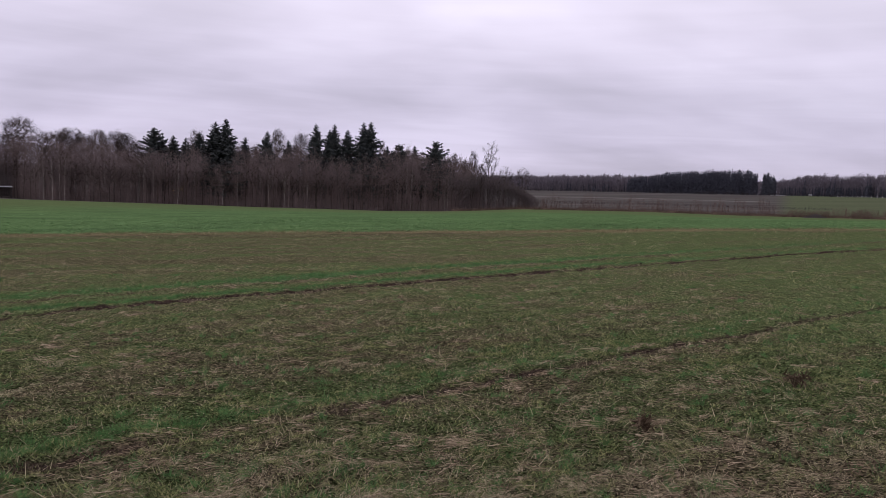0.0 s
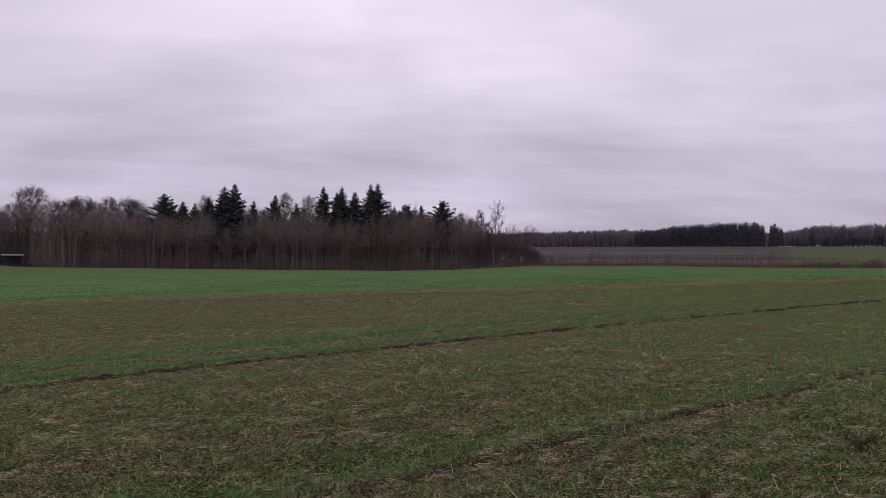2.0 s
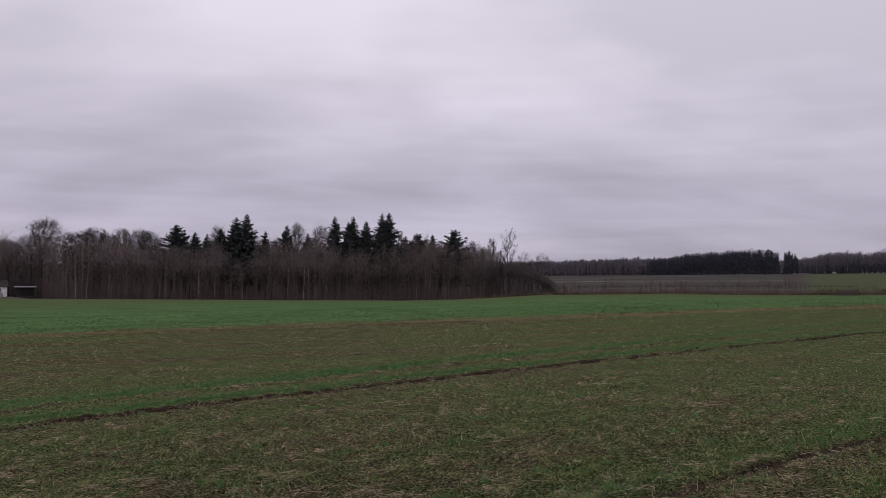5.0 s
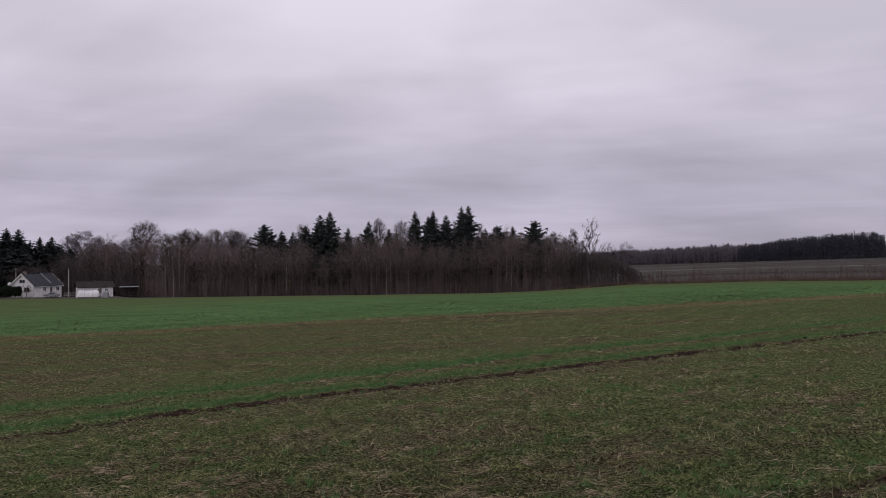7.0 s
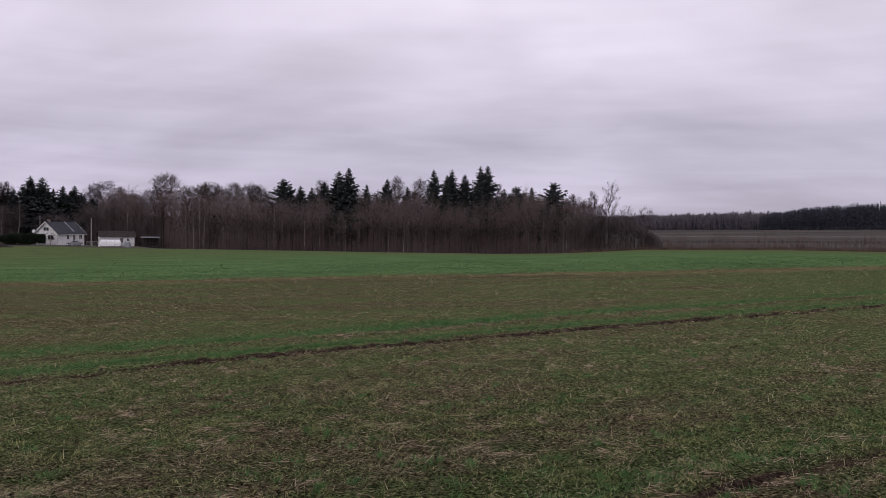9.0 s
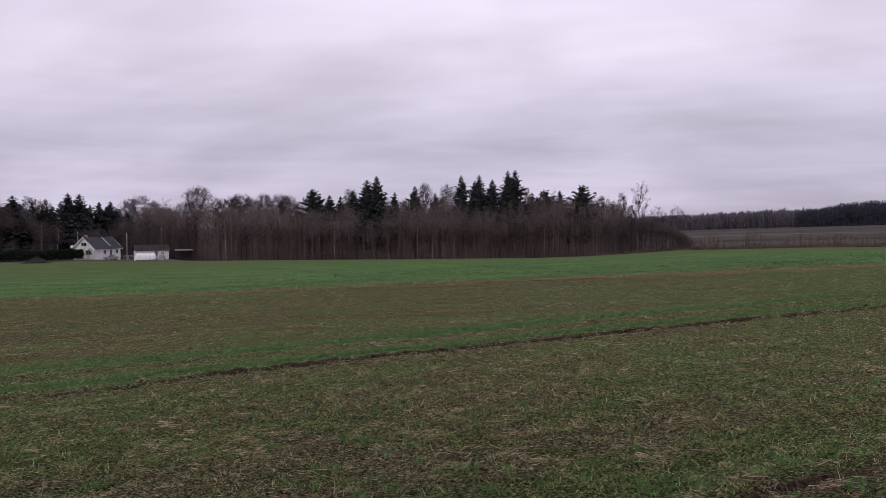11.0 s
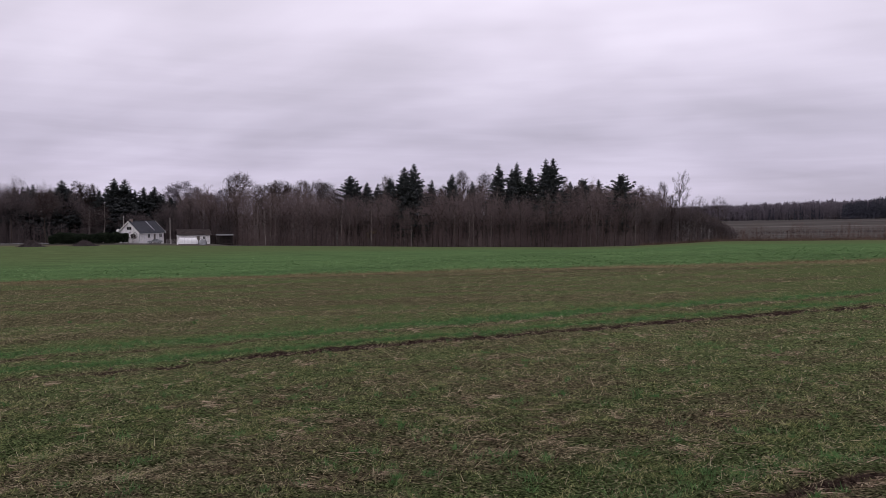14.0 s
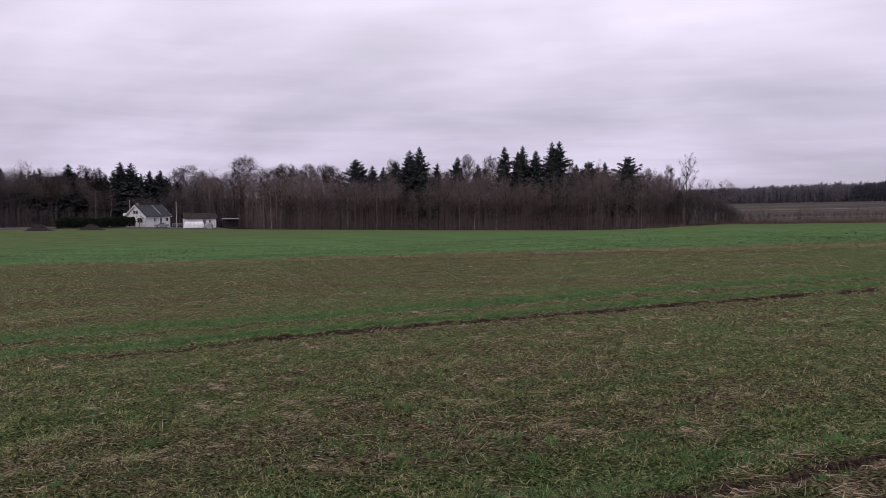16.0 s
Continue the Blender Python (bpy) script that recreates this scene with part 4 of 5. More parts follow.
thicket("woodland_thicket", "low brown brushwood where the wood thins out", M_SHADETWIG, 7, 420, 1.5, 8.2, 0, 16,
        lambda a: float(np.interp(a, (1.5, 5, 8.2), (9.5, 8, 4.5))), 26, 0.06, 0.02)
canopy("woodland_canopy", "low brown twig crowns where the wood thins out", M_SHADETWIG, 58, 300, 0.5, 7.6, 0, 16, lambda a: float(np.interp(a, (0.5, 5, 6.5, 7.6), (13.5, 12, 8.5, 5))), 130)
thicket("undergrowth", "brown leafless undergrowth along the wood's front", M_UNDER, 17, 1450, -36.2, 3.5, 3, 9, lambda a: stand_top(a) * (0.45 + 0.5 * vnoise(a * 3.0, 0.0, 47)), 18, 0.07, 0.018, low=1.0, sprays=3)
thicket("undergrowth", "low reddish-brown brush at the foot of the wood", M_UNDER, 27, 2000, -36.2, 5.5, 0.5, 7, lambda a: 2.5 + 5.5 * vnoise(a * 2.2, 0.0, 48), 10, 0.07, 0.010, low=1.1, sprays=3)
thicket("undergrowth", "grey-brown bare bushes before the spruces beside the farm", M_SHADETWIG, 29, 700, -57, -41.8, 0, 12, lambda a: 5.5 + 7.0 * vnoise(a * 0.55, 0.0, 52), 20, 0.07, 0.016, low=0.9, sprays=3)
thicket("undergrowth", "grey-brown bare bushes behind the shed", M_SHADETWIG, 30, 360, -38.0, -32.5, -2, 12, lambda a: 6.0 + 6.0 * vnoise(a * 0.9, 0.0, 54), 20, 0.07, 0.016, low=0.9, sprays=3)
thicket("scrub_belt", "thin leafless saplings and scrub along a ditch", M_SHRUB, 8, 1300, 6.5, 42, 0, 9,
        lambda a: float(np.interp(a, (6.5, 10, 26, 27.5, 42), (5.5, 6.0, 6.0, 3.4, 3.8))) * (0.6 + 0.6 * vnoise(a * 1.3, 0.0, 59)), 12, 0.045, 0.018, sprays=2)
thicket("scrub_belt", "low dense reddish-brown brush along a ditch", M_SHRUB, 28, 2200, 5.5, 42, -1, 5, lambda a: 1.4 + 1.3 * vnoise(a * 1.7, 0.0, 49), 8, 0.08, 0.012, low=1.0, sprays=3)
thicket("scrub_belt", "reddish-brown willow scrub in a clump by a ditch", M_SHRUB, 18, 260, 27.2, 30.0, -4, 5, lambda a: 1.0 + 1.7 * abs(math.sin((a - 27.2) * 1.5)) ** 0.5, 14, 0.03, 0.018)
thicket("scrub_belt", "dense leafless bush clump by a ditch", M_SHRUB, 19, 160, 31.4, 32.8, -4, 5, lambda a: 1.0 + 2.2 * math.sin((a - 31.4) * 2.24) ** 0.5, 12, 0.03, 0.018)
thicket("far_hedgerow", "dark line of far hedges between fields", M_HEDGEROW, 9, 700, 5, 30, 0, 6, lambda a: 1.6, 8, 0.16, 0.1, front=470)
thicket("far_hedgerow", "dark line of far brushwood before a forest", M_HEDGEROW, 10, 700, 5, 42, 0, 10, lambda a: 3.6, 8, 0.32, 0.15, front=800)


def far_forest(name, label, seed, az0, az1, r0, r1, count, tall, dark):
    """A distant stand: narrow spruces or bare crowns, many small pieces in one mesh."""
    rng = np.random.default_rng(seed)
    bag = Bag()
    count = int(1.5 * count)
    az = rng.uniform(az0, az1, count)
    r = rng.uniform(r0, r1, count)
    x, y = r * np.sin(np.radians(az)), r * np.cos(np.radians(az))
    z = land(x, y)
    h = np.array([tall(a) for a in az]) * rng.uniform(0.86, 1.05, count) * (0.94 + 0.12 * vnoise(az * 3.1, 0 * az, seed))
    foot, top = np.c_[x, y, z - 0.5], np.c_[x, y, z + h]
    slivers(bag, foot, top, 0.5 + 0 * h, rng)
    n = 75 if dark else 30
    k = np.repeat(np.arange(count), n)
    s = rng.uniform(0.04 if dark else 0.1, 0.97, len(k))
    ang = rng.uniform(0, 2 * math.pi, len(k))
    reach = (h[k] * (0.21 * (1 - s) ** 0.7 + 0.012)) if dark else h[k] * 0.16 * (0.5 + np.sin(math.pi * s))
    p0 = foot[k] + (top[k] - foot[k]) * s[:, None]
    rise = rng.uniform(-0.9, -0.1, len(k)) if dark else rng.uniform(0.4, 2.2, len(k))
    p1 = p0 + np.c_[np.cos(ang), np.sin(ang), rise] * (reach * rng.uniform(0.35, 1.2, len(k)) * (1.0 if dark else 0.75))[:, None]
    slivers(bag, p0, p1, rng.uniform(0.5, 1.15, len(k)) * (1.0 if dark else 0.75), rng, True)
    return tagged(new(name, bag.mesh(name, M_HAZESPRUCE if dark else M_HAZEBARE)), label, "forest", kind="stuff")


def rise(bearings, heights):
    """Stand height by bearing."""
    return lambda a: float(np.interp(a, bearings, heights))


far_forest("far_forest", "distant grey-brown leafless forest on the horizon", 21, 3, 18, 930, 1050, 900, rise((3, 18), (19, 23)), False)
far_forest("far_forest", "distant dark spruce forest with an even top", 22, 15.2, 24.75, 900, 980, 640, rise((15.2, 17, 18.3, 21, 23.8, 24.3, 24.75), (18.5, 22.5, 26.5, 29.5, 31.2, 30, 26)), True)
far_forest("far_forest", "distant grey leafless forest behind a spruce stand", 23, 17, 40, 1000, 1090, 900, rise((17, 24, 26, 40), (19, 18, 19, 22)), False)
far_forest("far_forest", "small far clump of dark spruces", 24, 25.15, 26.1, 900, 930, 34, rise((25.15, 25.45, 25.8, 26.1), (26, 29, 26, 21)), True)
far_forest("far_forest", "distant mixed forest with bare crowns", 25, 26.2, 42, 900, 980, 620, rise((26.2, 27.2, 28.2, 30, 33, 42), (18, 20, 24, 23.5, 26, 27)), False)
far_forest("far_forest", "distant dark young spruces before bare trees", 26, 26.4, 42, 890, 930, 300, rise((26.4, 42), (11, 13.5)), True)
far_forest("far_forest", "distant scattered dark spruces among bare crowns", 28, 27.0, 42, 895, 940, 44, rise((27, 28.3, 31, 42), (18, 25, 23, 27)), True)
canopy("far_forest", "distant hazy crowns of a leafless forest", M_HAZEBARE, 61, 520, 3, 18, 0, 90, rise((3, 18), (20.5, 23.5)), 60, 930, 2.0, 3.0)
canopy("far_forest", "distant hazy rounded crowns behind young spruces", M_HAZEBARE, 62, 420, 26.3, 42, 0, 70, lambda a: rise((26.3, 27.3, 28.3, 30, 33, 42), (19, 21, 26, 25, 29, 30))(a) * (0.82 + 0.3 * vnoise(a * 2.3, 0.0, 63)), 60, 900, 2.3, 2.5)
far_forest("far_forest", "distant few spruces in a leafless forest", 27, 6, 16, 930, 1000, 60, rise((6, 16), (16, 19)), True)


# ---- the farmstead beside the wood ----
def site(az, r):
    x, y = polar(az, r)
    return x, y, float(land(x, y))


def facing(az, r, turn=0.0, lift=0.0):
    """A frame at that bearing and range: x to the viewer's right, y away from the viewer."""
    x, y, z = site(az, r)
    return pose(x, y, z + lift, 0, 0, -az + turn)


def wall_panel(length, height, thick, holes, axis):
    """An upright wall from 0 along x (axis 0) or y (axis 1), with openings (a0, a1, z0, z1) cut through it."""
    cuts = sorted({0.0, length, *[h[0] for h in holes], *[h[1] for h in holes]})
    rows = sorted({-1.0, height, *[h[2] for h in holes], *[h[3] for h in holes]})
    bm = bmesh.new()
    for a0, a1 in zip(cuts, cuts[1:]):
        for z0, z1 in zip(rows, rows[1:]):
            if any(h[0] < (a0 + a1) / 2 < h[1] and h[2] < (z0 + z1) / 2 < h[3] for h in holes):
                continue
            box(bm, *((a0, a1, 0, thick) if axis == 0 else (0, thick, a0, a1)), z0, z1)
    bmesh.ops.remove_doubles(bm, verts=list(bm.verts), dist=0.001)
    return bm


def window_part(parent, a0, a1, z0, z1, axis, plane, bars=1, name="window"):
    """Frame, sill and panes of a window in a wall of the house; plane: where the wall's outside lies."""
    w = empty(name, Matrix())
    w.parent = parent
    f, dpt = 0.08, 0.10

    def put(u0, u1, v0, v1, d0, d1):
        return (u0, u1, plane + d0, plane + d1, v0, v1) if axis == 0 else (plane + d0, plane + d1, u0, u1, v0, v1)

    frame_boxes = [put(a0, a1, z1 - f, z1, -0.03, dpt), put(a0, a1, z0, z0 + f, -0.03, dpt), put(a0, a0 + f, z0 + f, z1 - f, -0.03, dpt), put(a1 - f, a1, z0 + f, z1 - f, -0.03, dpt)]
    step = (a1 - a0) / (bars + 1)
    for i in range(bars):
        c = a0 + step * (i + 1)
        frame_boxes.append(put(c - 0.04, c + 0.04, z0 + f, z1 - f, -0.02, dpt - 0.02))
    part("window_frame", boxes(*frame_boxes), M_TRIM, w)
    part("window_sill", boxes(put(a0 - 0.08, a1 + 0.08, z0 - 0.06, z0 - 0.004, -0.12, 0.02)), M_TRIM, w)
    for i in range(bars + 1):
        part("pane", boxes(put(a0 + step * i + 0.05, a0 + step * (i + 1) - 0.05, z0 + f, z1 - f, 0.03, 0.05)), M_GLASS, w)
    return w


def farmhouse():
    x, y, z = site(-39.3, 222)
    L, G, EAVE, RIDGE, T = 11.0, 7.2, 2.75, 5.9, 0.3
    house = empty("farmhouse", pose(x, y, z + 0.5, 0, 0, 39.3 + 50.3))
    front = [(3.6, 4.7, 0.95, 2.15), (8.8, 10.0, 0.95, 2.15), (6.3, 7.3, 0.0, 2.1)]
    gable = [(1.3, 3.1, 0.9, 2.2)]
    part("wall", wall_panel(L, EAVE, T, front, 0), M_WHITE, house)
    b = wall_panel(G - 2 * T, EAVE, T, [(a - T, c - T, d, e) for a, c, d, e in gable], 1)
    bmesh.ops.translate(b, verts=list(b.verts), vec=(0, T, 0))
    part("wall", b, M_WHITE, house)
    part("wall", boxes((0, L, G - T, G, -1.0, EAVE)), M_WHITE, house)
    part("wall", boxes((L - T, L, T, G - T, -1.0, EAVE)), M_WHITE, house)
    for x0 in (0.0, L - T):
        part("gable", prism(bmesh.new(), [(0.0, EAVE), (G, EAVE), (G / 2, RIDGE - 0.15)], x0, x0 + T), M_WHITE, house)
    over, th = 0.45, 0.16
    k = (RIDGE - EAVE) / (G / 2)
    for sgn in (-1, 1):
        e = G / 2 + over
        prof = [(G / 2, RIDGE), (G / 2, RIDGE + th), (G / 2 + sgn * e, RIDGE + th - k * e), (G / 2 + sgn * e, RIDGE - k * e)]
        part("roof", prism(bmesh.new(), prof, -over, L + over), M_ROOF, house)
        barge = [(G / 2, RIDGE - 0.22), (G / 2, RIDGE + th + 0.03), (G / 2 + sgn * e, RIDGE + th + 0.03 - k * e), (G / 2 + sgn * e, RIDGE - 0.22 - k * e)]
        for xx in (-over - 0.05, L + over + 0.002):
            part("bargeboard", prism(bmesh.new(), barge, xx, xx + 0.045), M_TRIM, house, "white painted bargeboard")
    part("ridge_cap", boxes((-over, L + over, G / 2 - 0.16, G / 2 + 0.16, RIDGE + th - 0.05, RIDGE + th + 0.06)), M_ROOF, house)
    ch = part("chimney", boxes((0.6, 1.25, G / 2 - 0.35, G / 2 + 0.35, RIDGE - 0.3, RIDGE + 0.75)), M_BRICK, house)
    part("chimney_cap", boxes((0.52, 1.33, G / 2 - 0.43, G / 2 + 0.43, RIDGE + 0.75, RIDGE + 0.87)), M_ROOF, ch)
    # roof ladder
    lad = bmesh.new()
    for dx in (-0.2, 0.2):
        prism(lad, [(G / 2 - 0.1, RIDGE + th + 0.06 - 0.1 * k), (G / 2 - 0.1, RIDGE + th + 0.13 - 0.1 * k), (0.2, RIDGE + th + 0.13 - k * (G / 2 - 0.2)), (0.2, RIDGE + th + 0.06 - k * (G / 2 - 0.2))], 6.9 + dx - 0.05, 6.9 + dx + 0.05)
    for i in range(10):
        yy = 0.4 + i * 0.32
        zz = RIDGE + th + 0.09 - k * (G / 2 - yy)
        box(lad, 6.7, 7.1, yy - 0.03, yy + 0.03, zz, zz + 0.05)
    part("roof_ladder", lad, M_METAL, house, "pale metal roof ladder")
    for a0, a1, z0, z1 in front[:2]:
        window_part(house, a0, a1, z0, z1, 0, 0.0)
    window_part(house, *gable[0], 1, 0.0, 1)
    window_part(house, 2.7, 4.5, 3.35, 4.4, 1, -0.05, 1)
    d = part("door", boxes((6.35, 7.25, 0.08, 0.15, 0.02, 2.05)), M_WOOD, house, "brown wooden front door")
    part("door_handle", boxes((7.12, 7.2, 0.04, 0.08, 1.0, 1.06)), M_METAL, d)
    part("step", bevelled(boxes((6.0, 7.6, -0.9, 0.0, -1.0, -0.02))), M_ROAD, house, "grey concrete doorstep")
    for yy in (-over + 0.02, G + over - 0.14):
        g = bmesh.new()
        bmesh.ops.create_cone(g, cap_ends=True, segments=8, radius1=0.06, radius2=0.06, depth=L + 2 * over, matrix=Matrix.Translation((L / 2, yy, EAVE - k * over - 0.05)) @ Matrix.Rotation(radians(90), 4, "Y"))
        part("gutter", g, M_TRIM, house, "white rain gutter")
    g = bmesh.new()
    bmesh.ops.create_cone(g, cap_ends=True, segments=8, radius1=0.05, radius2=0.05, depth=2.6, matrix=Matrix.Translation((-0.08, -0.08, 1.3)))
    part("downpipe", g, M_GREY, house, "grey downpipe")
    dish = bmesh.new()
    bmesh.ops.create_cone(dish, cap_ends=True, segments=16, radius1=0.12, radius2=0.5, depth=0.16, matrix=Matrix.Translation((-0.75, G - 0.2, 3.2)) @ Matrix.Rotation(radians(-70), 4, "Y"))
    box(dish, -0.7, 0.0, G - 0.24, G - 0.16, 3.1, 3.17)
    part("satellite_dish", dish, M_TRIM, house, "white satellite dish")
    return tagged(house, "white plastered farmhouse with a slate-grey gable roof", "house")


farmhouse()


def outbuilding():
    s = empty("shed", facing(-36.5, 226, 6, 0.4))
    W, D, H, R = 9.4, 5.0, 2.45, 3.85
    part("wall", wall_panel(W, H, 0.2, [(5.4, 6.3, 0.0, 2.0), (7.2, 8.0, 1.0, 1.9)], 0), M_WHITE, s)
    part("wall", boxes((0, W, D - 0.2, D, -1.0, H)), M_WHITE, s)
    for x0 in (0, W - 0.2):
        part("wall", boxes((x0, x0 + 0.2, 0.2, D - 0.2, -1.0, H)), M_WHITE, s)
        part("gable", prism(bmesh.new(), [(0.0, H), (D, H), (D / 2, R - 0.1)], x0, x0 + 0.2), M_WOOD, s, "weathered board gable")
    k = (R - H) / (D / 2)
    e = D / 2 + 0.4
    for sg in (-1, 1):
        prof = [(D / 2, R), (D / 2, R + 0.14), (D / 2 + sg * e, R + 0.14 - k * e), (D / 2 + sg * e, R - k * e)]
        part("roof", prism(bmesh.new(), prof, -0.4, W + 0.4), M_BROWNROOF, s)
    part("door", boxes((5.42, 6.28, 0.05, 0.1, 0.0, 1.98)), M_WOOD, s, "dark wooden shed door")
    window_part(s, 7.2, 8.0, 1.0, 1.9, 0, 0.0)
    return tagged(s, "low white shed with a dark brown gable roof", "shed")


outbuilding()


def polytunnel():
    p = empty("polytunnel", facing(-36.6, 217, 4))
    bm = bmesh.new()
    n, length, rad, k = 14, 6.2, 1.15, 11
    rings = []
    for i in range(n + 1):
        u = i / n
        end = min(1.0, min(u, 1 - u) / 0.16)
        sc = 0.2 + 0.8 * math.sqrt(max(0.0, 1 - (1 - end) ** 2))
        wob = 1 + 0.02 * math.sin(9 * u)
        rings.append([bm.verts.new((u * length, rad + rad * sc * math.cos(math.pi * j / k) * wob, -0.1 + (0.1 + rad * 1.75 * math.sin(math.pi * j / k) ** 0.75) * sc * wob)) for j in range(k + 1)])
    for a, b in zip(rings, rings[1:]):
        for j in range(k):
            bm.faces.new((a[j], a[j + 1], b[j + 1], b[j])).smooth = True
    bm.faces.new(rings[0])
    bm.faces.new(rings[-1][::-1])
    bmesh.ops.recalc_face_normals(bm, faces=list(bm.faces))
    part("cover", bm, M_FILM, p)
    for i in (2, 4):
        bm = bmesh.new()
        prof = []
        for j in range(k + 1):
            a = math.pi * j / k
            prof.append((rad + (rad + 0.015) * math.cos(a), 0.0 + (rad * 1.75 + 0.02) * math.sin(a) ** 0.75))
        xx = length * i / 6
        for (y0, z0), (y1, z1) in zip(prof, prof[1:]):
            q = [bm.verts.new(v) for v in ((xx - 0.03, y0, z0), (xx + 0.03, y0, z0), (xx + 0.03, y1, z1), (xx - 0.03, y1, z1))]
            bm.faces.new(q)
        part("hoop", bm, M_METAL, p, "grey hoop over the film")
    part("base_board", boxes((0.2, length - 0.2, -0.06, -0.01, -0.3, 0.22)), M_WOOD, p, "weathered base board")
    return tagged(p, "low white film-covered tunnel with rounded ends before a shed", "polytunnel")


polytunnel()


def lean_to():
    s = empty("open_shelter", facing(-33.6, 222, 3))
    W, D = 4.6, 3.0
    part("roof", bevelled(prism(bmesh.new(), [(-0.3, 2.74), (-0.3, 2.78), (D + 0.3, 2.99), (D + 0.3, 2.95)], -0.3, W + 0.3), 0.01), M_GREY, s, "grey sheet-metal roof")
    for xx in (0, W / 2 - 0.06, W - 0.12):
        for yy in (0.0, D - 0.12):
            part("post", boxes((xx, xx + 0.12, yy, yy + 0.12, -0.3, 2.735 + 0.06 * yy)), M_BROWNROOF, s)
    for i in range(11):
        part("board", boxes((0.13 + i * 0.41, 0.13 + i * 0.41 + 0.38, D + 0.004, D + 0.03, 0.05 + 0.02 * (i % 3), 2.85)), M_BROWNROOF, s)
    return tagged(s, "open dark shelter with a flat grey metal roof", "shelter")


lean_to()


def pole(az, r, h, rad, mat, label, arm=True):
    p = empty("utility_pole", facing(az, r))
    bm = bmesh.new()
    bmesh.ops.create_cone(bm, cap_ends=True, segments=10, radius1=rad, radius2=rad * 0.75, depth=h + 0.5, matrix=Matrix.Translation((0, 0, h / 2 - 0.25)))
    part("post", bm, mat, p)
    if arm:
        part("crossarm", boxes((-0.5, 0.5, -rad - 0.1, -rad, h - 0.6, h - 0.48)), M_WOOD, p)
        for dx in (-0.42, 0.0, 0.42):
            part("insulator", boxes((dx - 0.05, dx + 0.05, -rad - 0.1, -rad, h - 0.476, h - 0.3)), M_TRIM, p, "white insulator")
    return tagged(p, label, "pole", "utility poles")


pole(-37.1, 221, 7.9, 0.105, M_PALEPOLE, "pale wooden utility pole beside a white house", False)
pole(-40.4, 240, 8.6, 0.12, M_PALEPOLE, "pale utility pole behind the white house", False)
pole(-47.65, 230, 7.4, 0.13, M_BARK, "dark wooden utility pole beside a road", False)


def plank_fence():
    f = empty("plank_fence", facing(-37.4, 232, 0))
    for i in range(5):
        part("post", boxes((i * 1.5, i * 1.5 + 0.1, 0.03, 0.13, -0.3, 1.25)), M_PALEPOLE, f)
    for zz in (0.35, 0.7, 1.05):
        part("rail", boxes((-0.1, 6.2, 0.0, 0.026, zz, zz + 0.13)), M_PALEPOLE, f)
    return tagged(f, "low pale plank fence between house and shed", "fence")


plank_fence()


def parked_car():
    c = empty("parked_car", facing(-38.75, 219, -4))
    bm = bmesh.new()
    side = [(0, 0.35), (0, 0.72), (0.35, 0.86), (1.15, 0.92), (1.75, 1.36), (2.9, 1.42), (3.6, 1.0), (4.1, 0.92), (4.2, 0.4)]
    a = [bm.verts.new((x, 0.0 + (0.14 if z > 1.2 else 0), z)) for x, z in side]
    b = [bm.verts.new((x, 1.7 - (0.14 if z > 1.2 else 0), z)) for x, z in side]
    k = len(side)
    for i in range(k):
        bm.faces.new((a[i], a[(i + 1) % k], b[(i + 1) % k], b[i]))
    bm.faces.new(a[::-1])
    bm.faces.new(b)
    bmesh.ops.recalc_face_normals(bm, faces=list(bm.faces))
    bevelled(bm, 0.05)
    body = part("body", bm, M_GREY, c)
    for pts in (((1.3, 0.95), (1.8, 1.3), (2.25, 1.32), (2.25, 0.96)), ((2.33, 0.96), (2.33, 1.32), (2.85, 1.34), (3.4, 1.0))):
        bm = bmesh.new()
        prism(bm, [(x, z) for x, z in pts], 0.0, 0.02)
        bmesh.ops.transform(bm, matrix=Matrix(((0, 1, 0, 0), (1, 0, 0, 0.0), (0, 0, 1, 0), (0, 0, 0, 1))), verts=list(bm.verts))
        for v in bm.verts:
            v.co.y += -0.012 + 0.14 * max(0, (v.co.z - 0.95) / 0.42)
        part("side_window", bm, M_GLASS, body)
    for xx in (0.8, 3.35):
        for yy in (-0.02, 1.54):
            bm = bmesh.new()
            bmesh.ops.create_cone(bm, cap_ends=True, segments=18, radius1=0.32, radius2=0.32, depth=0.2, matrix=Matrix.Translation((xx, yy + 0.09, 0.32)) @ Matrix.Rotation(radians(90), 4, "X"))
            w = part("wheel", bm, M_RUBBER, c)
            bm = bmesh.new()
            bmesh.ops.create_cone(bm, cap_ends=True, segments=14, radius1=0.19, radius2=0.19, depth=0.22, matrix=Matrix.Translation((xx, yy + 0.09, 0.32)) @ Matrix.Rotation(radians(90), 4, "X"))
            part("rim", bm, M_METAL, w)
    for yy in (0.2, 1.3):
        part("headlight", boxes((-0.03, 0.03, yy, yy + 0.24, 0.6, 0.72)), M_TRIM, body)
    return tagged(c, "small grey car parked before the white farmhouse", "car")


parked_car()


def tarp_heap():
    rng = np.random.default_rng(8)
    bm = bmesh.new()
    bmesh.ops.create_icosphere(bm, subdivisions=3, radius=1.0)
    for v in bm.verts:
        k = 1 + 0.35 * (noise.noise(v.co * 1.7) + 0.4 * noise.noise(v.co * 4.1))
        v.co = Vector((v.co.x * 1.35 * k, v.co.y * 1.0 * k, max(-0.2, v.co.z * 1.75 * k)))
    for f in bm.faces:
        f.smooth = True
    ob = part("covered_heap", bm, M_GREY, None)
    ob.matrix_basis = facing(-34.7, 218)
    return tagged(ob, "heap under a grey cover beside a tunnel", "heap")


tarp_heap()


